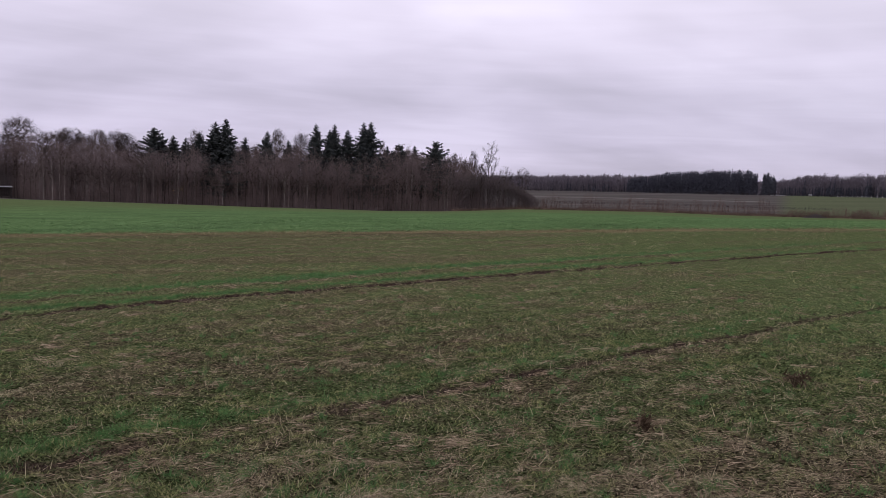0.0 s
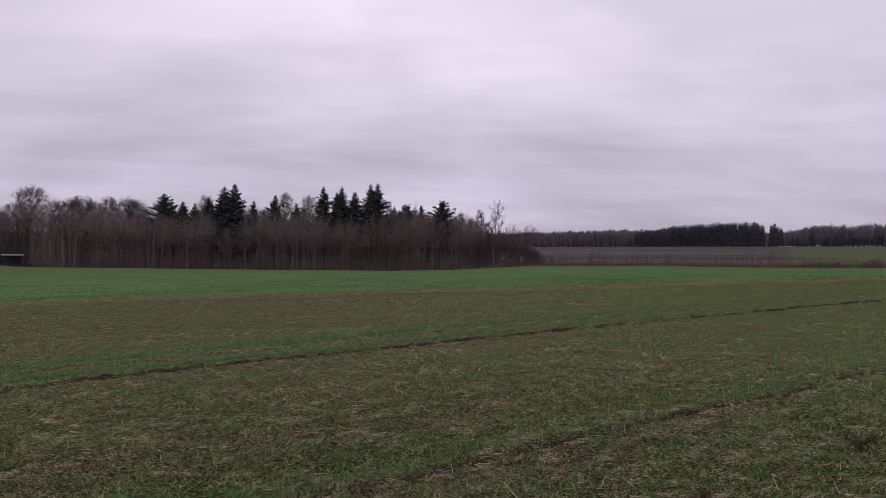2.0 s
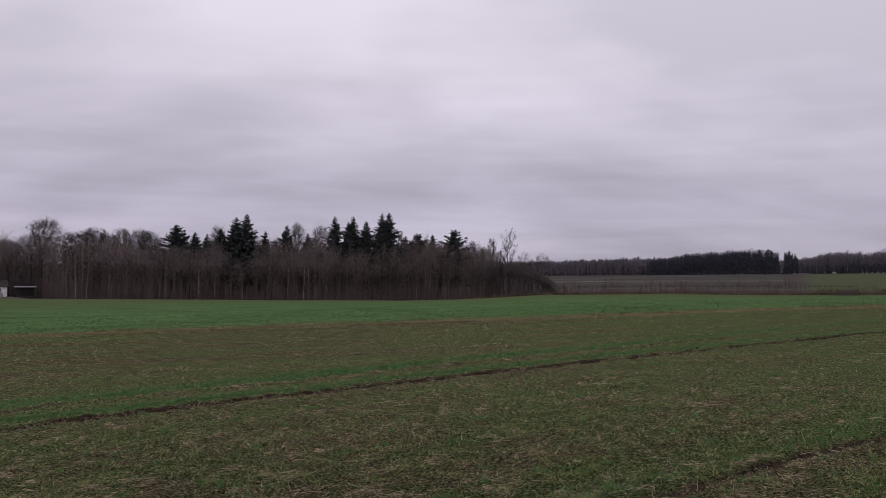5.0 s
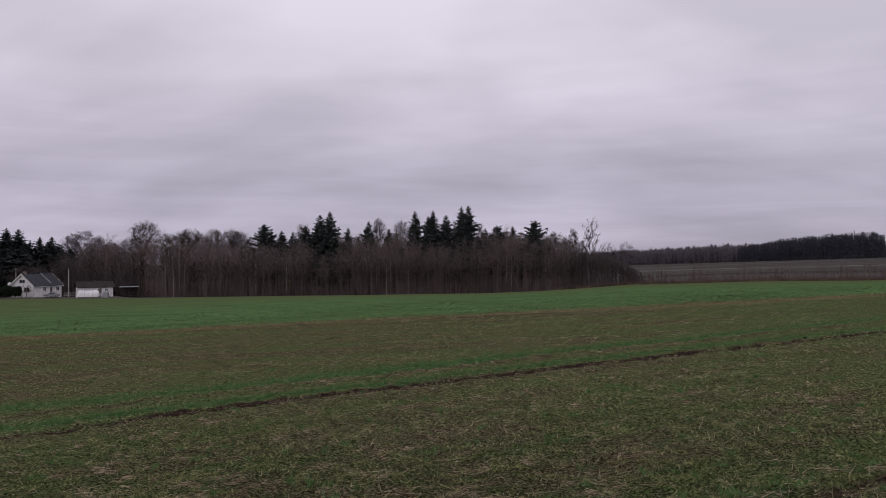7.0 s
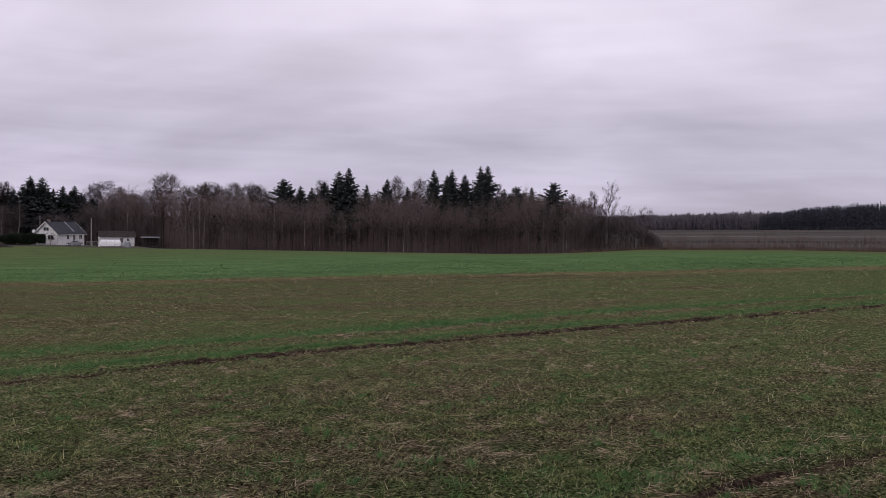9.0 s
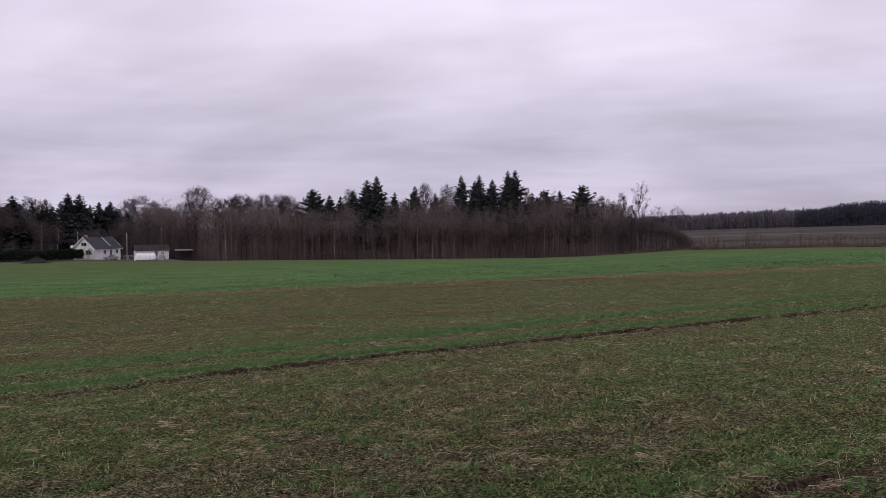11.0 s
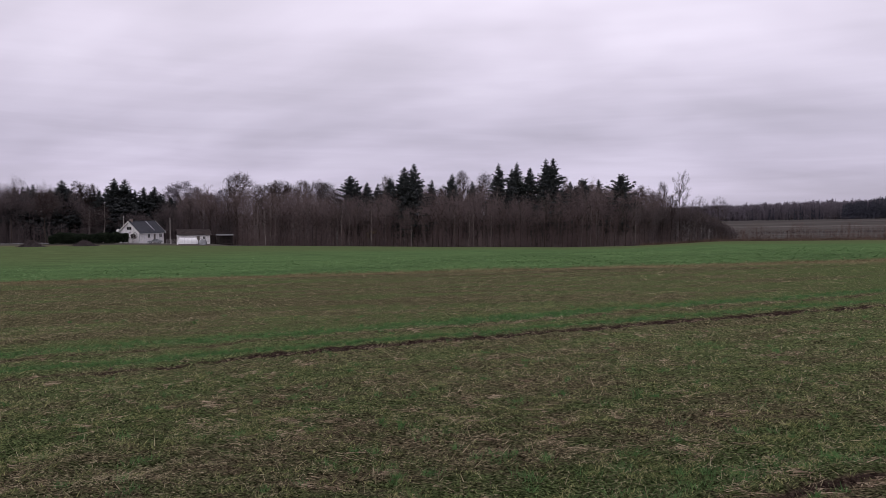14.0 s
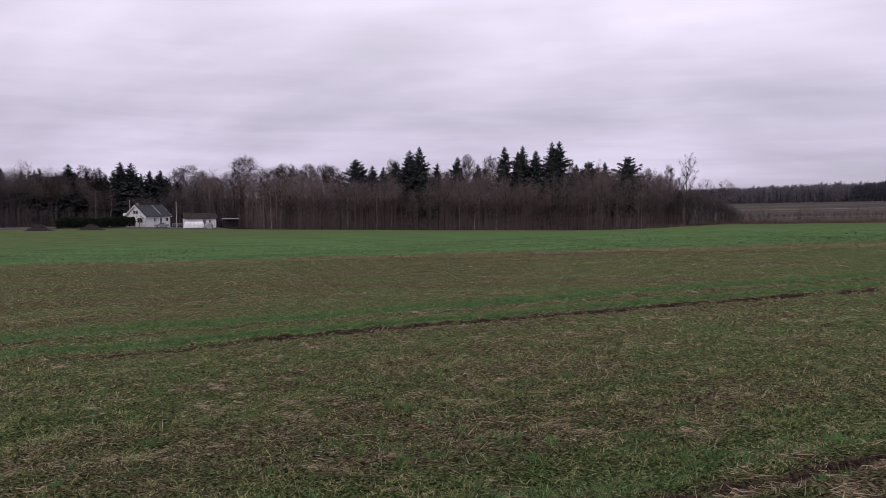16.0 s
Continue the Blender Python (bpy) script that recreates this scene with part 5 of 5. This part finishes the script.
def brush_heap(az, r, w, h, seed):
    rng = np.random.default_rng(seed)
    bag = Bag()
    n = 3200
    p = rng.normal(0, 1, (n, 3)) * (w * 0.24, 0.8, 0.0)
    top = h * np.exp(-((p[:, 0] / (w * 0.36)) ** 2) - (p[:, 1] / 1.6) ** 2)
    p[:, 2] = rng.random(n) ** 0.7 * top
    d = rng.normal(0, 1, (n, 3)) * (1.0, 0.7, 0.35)
    d /= np.linalg.norm(d, axis=1)[:, None]
    slivers(bag, p - d * 0.5, p + d * 0.6, rng.uniform(0.04, 0.1, n), rng)
    ob = new("brush_pile", bag.mesh("brush_pile", M_SHADETWIG))
    ob.matrix_basis = facing(az, r)
    return tagged(ob, "low heap of brown cut brushwood on the grass", "brush heap", kind="stuff")


brush_heap(-46.45, 186, 4.2, 1.5, 3)
brush_heap(-43.05, 188, 4.4, 1.35, 4)
brush_heap(29.2, 226, 4.5, 1.0, 6)


def hedge():
    rng = np.random.default_rng(12)
    bag = Bag()
    n = 34000
    L = 20.5
    x = rng.random(n) * L
    prof = 2.9 + 0.5 * np.sin(x * 0.5) * 0.5 + 0.5 * (vnoise(x * 0.7, 0 * x, 4) - 0.5) - 0.6 * smoothstep(1 - x / 2.2)
    ang = rng.uniform(0, math.pi, n)
    q = rng.random(n) ** 0.35
    y = 1.6 + 1.5 * q * np.cos(ang)
    z = prof * q * np.sin(ang) ** 0.45
    p = np.c_[x, y, z]
    d = np.c_[rng.normal(0, 0.5, n), np.cos(ang) + rng.normal(0, 0.4, n), np.sin(ang) + rng.normal(0, 0.4, n)]
    d /= np.linalg.norm(d, axis=1)[:, None]
    slivers(bag, p - d * 0.12, p + d * 0.24, rng.uniform(0.10, 0.24, n), rng, True)
    h = empty("hedge", facing(-45.35, 217.5, -43 + 45.35 + 1.2))
    under(new("foliage", bag.mesh("foliage", M_HEDGE)), h)
    for i in range(10):
        bm = bmesh.new()
        bmesh.ops.create_cone(bm, cap_ends=True, segments=7, radius1=0.09, radius2=0.03, depth=2.3, matrix=Matrix.Translation((1.0 + 2.0 * i, 1.6, 0.95)))
        part("stem", bm, M_BARK, h)
    return tagged(h, "thick dark evergreen hedge beside the white farmhouse", "hedge")


hedge()
tree("apple_tree", bare_tree_meshes(91, 3.6, 3.6, 0.35, (5, 4, 3), M_WOOD, 3.0, 14, 6.5), *polar(-39.75, 219.5), (1, 1), 40, "small pruned leafless fruit tree before a white gable", "garden trees", 0.05)


def strip(name, az0, az1, r, width, mat, lift, label, cat):
    """A lane laid on the land along an arc round the field."""
    az = np.linspace(az0, az1, 60)
    wob = 3 * (vnoise(az * 0.3, 0 * az, 3) - 0.5)
    v, f = [], []
    for k, a in enumerate(az):
        for o in (-width / 2, width / 2):
            for dz in (-0.1, lift):
                x, y = polar(a, r + wob[k] + o)
                v.append((x, y, float(land(x, y)) + dz))
    for k in range(len(az) - 1):
        b = 4 * k
        f += [(b + 1, b + 3, b + 7, b + 5), (b, b + 1, b + 5, b + 4), (b + 3, b + 2, b + 6, b + 7)]
    return tagged(new(name, np_mesh(name, v, f, mat, False)), label, cat, kind="structure")


strip("road", -64, -43.6, 226, 5.0, M_ROAD, 0.10, "wet pale gravel road beside the wood", "road")
strip("farm_yard", -41.0, -34.5, 221, 2.0, M_TRACK, 0.03, "pale gravel yard before the farm buildings", "yard")


def far_shed(az, r, w, h, label):
    s = empty("far_shed", facing(az, r))
    part("wall", boxes((-w / 2, w / 2, 0, w * 0.6, -0.5, h * 0.6)), M_WHITE, s)
    part("roof", prism(bmesh.new(), [(-0.4, h * 0.58), (w * 0.3, h), (w * 0.6 + 0.4, h * 0.58)], -w / 2 - 0.4, w / 2 + 0.4), M_METAL, s)
    part("door", boxes((-1.0, 0.6, -0.06, -0.004, -0.2, h * 0.45)), M_WOOD, s)
    return tagged(s, label, "building")


far_shed(28.4, 880, 3.2, 2.0, "small white far building at a forest edge")
strip("far_track", 5.5, 25.5, 610, 5.0, M_TRACK, 0.25, "pale far track between fields", "track")
strip("far_lane", 25.75, 26.9, 838, 12, M_ROAD, 0.5, "pale far lane rising to the forest", "road")


def bales():
    for i in range(14):
        az = 30.2 + i * 0.3 + 0.05 * math.sin(i * 5)
        bm = bmesh.new()
        bmesh.ops.create_cone(bm, cap_ends=True, segments=14, radius1=0.55, radius2=0.55, depth=1.2, matrix=Matrix.Translation((0, 0, 0.5)) @ Matrix.Rotation(radians(90), 4, "X"))
        bevelled(bm, 0.06)
        ob = part("wrapped_bale", bm, M_FILM, None)
        ob.matrix_basis = facing(az, 870)
        tagged(ob, "white film-wrapped round bale in a far field", "bale", "far bales")


bales()


# ---- the green crop ----
def in_view(rng, n, r0, r1):
    """Places spread over the stretch of field ahead, evenly by bearing and by 1/range."""
    r = 1 / rng.uniform(1 / r1, 1 / r0, n)
    az = np.radians(rng.uniform(-56, np.where(r < 9, 52, 40), n))
    return 0.2 + r * np.sin(az), -1.2 + r * np.cos(az), r


def around(rng, n, reach):
    """Places spread evenly round the walk itself."""
    x, y = rng.uniform(-reach, reach, n), rng.uniform(-0.7 * reach, 2.4, n)
    return x, y, np.hypot(x, y)


def rape_crop():
    rng = np.random.default_rng(202)
    x, y, r = in_view(rng, 24000, 33, 85)
    az = np.degrees(np.arctan2(x, y))
    lim = np.where(az < -36.5, 208, np.minimum(edge_range(np.clip(az, -50, 40)) - 3, 214))
    patch = fbm(x * 0.16, y * 0.16, 3, 71)
    keep = (y > rape_edge(x) + 0.3) & (np.hypot(x, y) < lim) & (rng.random(len(x)) < (0.35 + 1.2 * patch) * smoothstep((88 - r) / 40))
    x, y, r = x[keep], y[keep], r[keep]
    z = surface_z(x, y)
    n, leaves = len(x), 4
    size = (0.07 + 0.0007 * np.maximum(0, r - 40)) * rng.uniform(0.7, 1.35, n)
    k = np.repeat(np.arange(n), leaves)
    ang = rng.uniform(0, 2 * math.pi, len(k))
    out = np.c_[np.cos(ang), np.sin(ang), 0 * ang]
    side = np.c_[-np.sin(ang), np.cos(ang), 0 * ang]
    ln_ = (size[k] * rng.uniform(0.7, 1.2, len(k)))[:, None]
    lift = rng.uniform(0.25, 0.6, len(k))[:, None]
    foot = np.c_[x, y, z][k] + (0, 0, 1) * ln_ * lift
    mid = foot + out * ln_ * 0.6 - (0, 0, 1) * ln_ * lift * 0.25
    tip = foot + out * ln_ * 1.15 - (0, 0, 1) * ln_ * lift * 0.95
    w = ln_ * rng.uniform(0.30, 0.45, (len(k), 1))
    v = np.stack([foot, mid - side * w, tip, mid + side * w], 1).reshape(-1, 3)
    f = np.arange(len(v)).reshape(-1, 4)
    return tagged(new("rape_crop", np_mesh("rape_crop", v, f, M_RAPE)), "low leafy green winter rape in an even stand", "crop", kind="stuff")


rape_crop()


def blades(rng, x, y, h, w, bend, mat, name, upright=0.35, whole=0):
    """Grass blades: each a stalk quad with a bent tip."""
    n = len(x)
    z = surface_z(x, y) - 0.005
    ang = rng.uniform(0, 2 * math.pi, n)
    out = np.c_[np.cos(ang), np.sin(ang), 0 * ang]
    t2 = rng.uniform(0, 2 * math.pi, n)
    side = np.c_[np.cos(t2), np.sin(t2), 0 * t2] * (w / 2)[:, None]
    foot = np.c_[x, y, z]
    lean = (bend * rng.uniform(0.3, 1.3, n))[:, None]
    hh = h[:, None]
    mid = foot + out * hh * lean * upright + (0, 0, 1) * hh * 0.6
    tip = foot + out * hh * lean + (0, 0, 1) * hh * rng.uniform(0.75, 1.0, (n, 1))
    bag = Bag()
    k = whole or n
    v = np.stack([foot - side, foot + side, mid + side * 0.8, mid - side * 0.8, tip], 1)[:k].reshape(-1, 3)
    i = 5 * np.arange(k)[:, None]
    bag.add(v, np.concatenate([i + (0, 1, 2), i + (0, 2, 3), i + (3, 2, 4)], 0))
    if k < n:
        bag.add(np.stack([foot - side, foot + side, tip], 1)[k:].reshape(-1, 3), np.arange(3 * (n - k)).reshape(-1, 3))
    return bag.mesh(name, mat)


def cereal():
    """Seedlings in tufts: blades splay from one root."""
    rng = np.random.default_rng(303)
    xs, ys, rs, ts = [], [], [], []
    for n, r0, r1, per in ((62000, 2.2, 7.5, 8), (84000, 7, 18, 5), (72000, 16, 40, 4)):
        x, y, r = in_view(rng, n, r0, r1)
        g = cover(x, y)
        bare = np.clip(0.12 + 2.6 * (fbm(x * 5.0, y * 5.0, 2, 83) - 0.36), 0, 1.4)
        keep = (rng.random(n) < np.clip(0.26 + 1.2 * (g - 0.22), 0.12, 1) * bare * (1 - 0.3 * strawy(x, y))) & (rut_zone(x, y) < 0.4 + 0.4 * rng.random(n)) & (y < rape_edge(x)) & (y > 0.3)
        x, y, r = (np.repeat(a[keep], per) for a in (x, y, r))
        tall = np.repeat(rng.uniform(0.6, 1.25, int(keep.sum())), per)
        spread = 0.014 + 0.0015 * r
        xs.append(x + rng.normal(0, 1, len(x)) * spread), ys.append(y + rng.normal(0, 1, len(x)) * spread), rs.append(r), ts.append(tall)
    near_count = len(xs[0]) // 4
    x, y = rng.uniform(-6, 7, 12000), rng.uniform(-2.5, 2.4, 12000)
    keep = rng.random(12000) < 0.15 + 0.9 * cover(x, y)
    x, y = np.repeat(x[keep], 4), np.repeat(y[keep], 4)
    xs.append(x + rng.normal(0, 0.02, len(x))), ys.append(y + rng.normal(0, 0.02, len(x))), rs.append(np.full(len(x), 6.0)), ts.append(np.full(len(x), 1.0))
    x, y, r, t = (np.concatenate(a) for a in (xs, ys, rs, ts))
    n = len(x)
    h = rng.uniform(0.015, 0.038, n) * t * np.clip(1.05 - 0.035 * np.maximum(0, r - 4), 0.7, 1.1)
    w = rng.uniform(0.003, 0.0065, n) * (1 + 0.16 * np.maximum(0, r - 4))
    me = blades(rng, x, y, h, w, np.full(n, 1.6), M_BLADE, "cereal_seedlings", 0.45, near_count)
    tagged(new("cereal_seedlings", me), "thin green cereal seedlings among straw", "crop", kind="stuff")
    x, y, r = in_view(rng, 260000, 3.5, 32)
    keep = (rng.random(len(x)) < lush(x, y)) & (y > 0.3)
    x, y, r = (np.repeat(a[keep], 7) for a in (x, y, r))
    n = len(x)
    x, y = x + rng.normal(0, 0.03, n), y + rng.normal(0, 0.03, n)
    # single dense tufts here and there
    tx, ty, tr = in_view(rng, 1500, 2.4, 20)
    keep = (rng.random(1500) < 0.2 + cover(tx, ty)) & (rut_zone(tx, ty) < 0.3)
    tx, ty, tr = (np.repeat(a[keep], 34) for a in (tx, ty, tr))
    wide = np.repeat(rng.uniform(0.012, 0.05, len(tx) // 34), 34)
    x, y, r = np.r_[x, tx + rng.normal(0, 1, len(tx)) * wide], np.r_[y, ty + rng.normal(0, 1, len(tx)) * wide], np.r_[r, tr]
    n = len(x)
    me = blades(rng, x, y, rng.uniform(0.04, 0.08, n), rng.uniform(0.003, 0.006, n) * (1 + 0.11 * np.maximum(0, r - 4)), np.full(n, 0.9), M_LUSH, "young_cereal", 0.4, 1)
    tagged(new("young_cereal", me), "lush green strips of young cereal beside wheel ruts", "crop", kind="stuff")


cereal()


def dry_edge():
    """Dry grass on the balk between the two crops and along the ditch."""
    rng = np.random.default_rng(404)
    n = 64000
    x = rng.uniform(-52, 34, n)
    y = rape_edge(x) + rng.normal(-0.7, 1.3, n) + 1.2 * (vnoise(x * 0.4, 0 * x, 93) - 0.5)
    keep = rng.random(n) < 0.05 + 2.2 * (fbm(x * 0.3, y * 0.6, 3, 91) - 0.36)
    x, y = x[keep], y[keep]
    me = blades(rng, x, y, (0.04 + 0.14 * rng.random(len(x)) ** 2.5), rng.uniform(0.012, 0.032, len(x)), np.full(len(x), 1.2), M_DRY, "dry_grass_balk", whole=1)
    tagged(new("dry_grass_balk", me), "strip of dry brown grass between two crops", "grass", kind="stuff")
    n = 30000
    az = rng.uniform(1, 42, n)
    r = edge_range(az) - 1 + rng.uniform(-2.5, 7, n)
    x, y = r * np.sin(np.radians(az)), r * np.cos(np.radians(az))
    me = blades(rng, x, y, rng.uniform(0.4, 1.1, n), rng.uniform(0.06, 0.14, n), np.full(n, 0.7), M_DITCH, "dry_grass_ditch", whole=1)
    tagged(new("dry_grass_ditch", me), "dry reddish-brown grass along a ditch", "grass", kind="stuff")


dry_edge()


def straw_litter():
    rng = np.random.default_rng(505)
    bag = Bag()
    for n, r0, r1 in ((360000, 2.2, 7), (270000, 6, 18), (190000, 16, 40), (330000, 0, 9)):
        x, y, r = in_view(rng, n, r0, r1) if r0 else around(rng, n, r1)
        u, w_ = 0.85 * x + 0.53 * y, -0.53 * x + 0.85 * y
        clump = fbm(u * 1.2, w_ * 2.0, 3, 61)
        keep = (rng.random(n) < np.clip(0.36 + 0.9 * (clump - 0.5) + 0.8 * (fbm(u * 0.35, w_ * 3.0, 2, 67) - 0.5) + 0.4 * (0.4 - cover(x, y)) + 0.45 * strawy(x, y) - 0.6 * lush(x, y) + 0.6 * np.exp(-(((off_track(1, x, y) + 0.30) / 0.14) ** 2)), 0.05, 1) * np.clip(0.2 + 2.6 * (fbm(u * 4.2, w_ * 6.0, 2, 87) - 0.36), 0.03, 1.5) * (1 - np.clip(1.6 * rut_zone(x, y), 0, 1)) * np.interp(x, (-7, -1, 3, 13), (0.6, 1, 1, 0.5)) * np.interp(r, (13, 20), (1, 0.6))) & (y < rape_edge(x)) & ((y > 0.3) if r0 else ((y <= 0.3) | (r < 2.2)))
        x, y, r = x[keep], y[keep], r[keep]
        m = len(x)
        heap = np.clip(clump[keep] - 0.58, 0, 1) * 0.25
        z = surface_z(x, y) + 0.012 + rng.random(m) * (0.03 + heap)
        ang = np.where(rng.random(m) < 0.2, radians(32) + rng.normal(0, 0.5, m), rng.uniform(0, math.pi, m)) + math.pi * rng.integers(0, 2, m)
        tilt = rng.normal(0.10, 0.34, m) * np.clip(1.3 - 0.04 * r, 0.25, 1)
        ln_ = (rng.gamma(1.7, 0.012, m) + 0.010) * np.clip(1.0 + 0.06 * (r - 6), 1.0, 3.0)
        d = np.c_[np.cos(ang) * np.cos(tilt), np.sin(ang) * np.cos(tilt), np.sin(tilt)]
        p = np.c_[x, y, z]
        wd = rng.uniform(0.0012, 0.0030, m) * (1 + 0.12 * np.maximum(0, r - 4)) if r0 else rng.uniform(0.002, 0.004, m)
        a, b = p - d * ln_[:, None] / 2, p + d * ln_[:, None] / 2
        s = np.cross(d, (0, 0, 1.0)) * (wd / 2)[:, None]
        up = np.array((0, 0, 1.0)) * (wd * 0.6)[:, None]
        v = np.stack([a - s, a + s, a + up, b - s, b + s, b + up], 1).reshape(-1, 3)
        i = 6 * np.arange(m)[:, None]
        f = [i + (0, 3, 5), i + (0, 5, 2), i + (1, 2, 5), i + (1, 5, 4)] if r0 < 2 else [i + (0, 3, 5), i + (1, 5, 4)]
        bag.add(v, np.concatenate(f, 0))
    # stubble stalks that still stand
    x, y, r = in_view(rng, 9000, 2.6, 30)
    keep = (rng.random(len(x)) < 0.35) & (y > 0.3)
    x, y, r = x[keep], y[keep], r[keep]
    foot = np.c_[x, y, surface_z(x, y) - 0.01]
    lean = rng.normal(0, 0.45, (len(x), 2))
    hh = rng.uniform(0.04, 0.12, len(x))
    slivers(bag, foot, foot + np.c_[lean * hh[:, None], hh], rng.uniform(0.004, 0.007, len(x)) * (1 + 0.09 * np.maximum(0, r - 4)), rng)
    return tagged(new("straw_litter", bag.mesh("straw_litter", M_STRAW)), "scattered pale straw and stubble on dark soil", "straw", kind="stuff")


straw_litter()


def straw_mats():
    """Flattened bunches of longer straw, thickest on the near side of the first rut."""
    rng = np.random.default_rng(515)
    bag = Bag()
    x, y, r = (np.concatenate(c) for c in zip(in_view(rng, 5600, 2.4, 15), around(rng, 2200, 8)))
    keep = (rng.random(len(x)) < np.where(off_track(0, x, y) < -0.2, 0.26, 0.34) * np.clip(0.2 + 3.0 * (fbm(x * 1.1, y * 1.1, 3, 89) - 0.38), 0, 1)) & ((np.arange(len(x)) >= 5600) == ((y <= 0.2) | (r < 2.4))) & (lush(x, y) < 0.2)
    x, y, r = x[keep], y[keep], r[keep]
    per = 30
    big_ = rng.uniform(0.5, 1.5, len(x))
    way = np.repeat(rng.uniform(-0.5, 1.4, len(x)), per)
    ang = way + rng.normal(0, 0.42, len(way))
    big_, x, y, r = (np.repeat(a, per) for a in (big_, x, y, r))
    m = len(x)
    a_, b_ = rng.normal(0, 0.065, m) * big_, rng.normal(0, 0.035, m) * big_
    x, y = x + a_ * np.cos(way) - b_ * np.sin(way), y + a_ * np.sin(way) + b_ * np.cos(way)
    tilt = rng.normal(0.05, 0.14, m)
    d = np.c_[np.cos(ang) * np.cos(tilt), np.sin(ang) * np.cos(tilt), np.sin(tilt)] * (rng.gamma(3.0, 0.020, m) + 0.02)[:, None]
    p = np.c_[x, y, surface_z(x, y) + 0.012 + rng.random(m) * 0.035]
    slivers(bag, p - d / 2, p + d / 2, rng.uniform(0.002, 0.0052, m) * (1 + 0.08 * np.maximum(0, r - 4)), rng, True)
    return tagged(new("straw_mats", bag.mesh("straw_mats", M_MAT)), "flattened pinkish-brown bunches of old straw", "straw", kind="stuff")


straw_mats()


def soil_clods():
    """Lumps of wet earth thrown up along the wheel ruts."""
    rng = np.random.default_rng(525)
    bag = Bag()
    bm = bmesh.new()
    bmesh.ops.create_icosphere(bm, subdivisions=1, radius=1.0)
    ball = np.array([v.co[:] for v in bm.verts])
    tris = np.array([[v.index for v in f.verts] for f in bm.faces])
    bm.free()
    for k, n, x0, x1, wide, most in ((1, 1400, -9.0, 12.0, 0.12, 0.036), (0, 600, -4.0, 7.0, 0.08, 0.020)):
        x = rng.uniform(x0, x1, n)
        y = track_line(k, x) + rng.normal(0.06, wide, n)
        keep = (rng.random(n) < np.clip(0.15 + 2.4 * (fbm(x * 1.2, y * 1.2, 3, 71 + k) - 0.4), 0, 1)) & (y > 0.4)
        for cx, cy, cz in np.c_[x[keep], y[keep], surface_z(x[keep], y[keep])]:
            size = most * (0.25 + 0.75 * rng.random() ** 2)
            v = ball * (1 + rng.normal(0, 0.16, (len(ball), 1))) * (size * rng.uniform(0.7, 1.3), size * rng.uniform(0.7, 1.3), size * rng.uniform(0.45, 0.8))
            bag.add(v + (cx, cy, cz + 0.1 * size), tris)
    return tagged(new("soil_clods", bag.mesh("soil_clods", M_CLOD)), "small wet clods of dark earth along wheel ruts", "soil", kind="stuff")


soil_clods()


def dead_weed(x, y, h, seed):
    """A withered dark weed: a short crown with bent stalks and curled leaves."""
    rng = np.random.default_rng(seed)
    bag, leaf = Bag(), Bag()
    ob = empty("dead_weed", pose(x, y, float(surface_z(x, y)) - 0.01))
    for i in range(16):
        a = rng.uniform(0, 2 * math.pi)
        o = np.array([math.cos(a), math.sin(a), 0]) * rng.uniform(0.1, 0.8)
        pts = [np.array([0, 0, 0.0]), o * h * 0.35 + (0, 0, h * 0.6), o * h + (0, 0, h * rng.uniform(0.5, 1.0))]
        tube(bag, pts, [0.006, 0.004, 0.0015], 4)
        p0 = np.array([pts[1] + (pts[2] - pts[1]) * t for t in rng.random(8)])
        slivers(leaf, p0, p0 + rng.normal(0, 0.045, (8, 3)), rng.uniform(0.008, 0.02, 8), rng)
    under(new("stalk", bag.mesh("stalk", M_WEED)), ob)
    under(new("leaf", leaf.mesh("leaf", M_WEED)), ob)
    return tagged(ob, "withered dark brown weed among the stubble", "weed", "withered weeds")


dead_weed(3.9, 4.33, 0.16, 1)
dead_weed(2.1, 3.06, 0.13, 2)
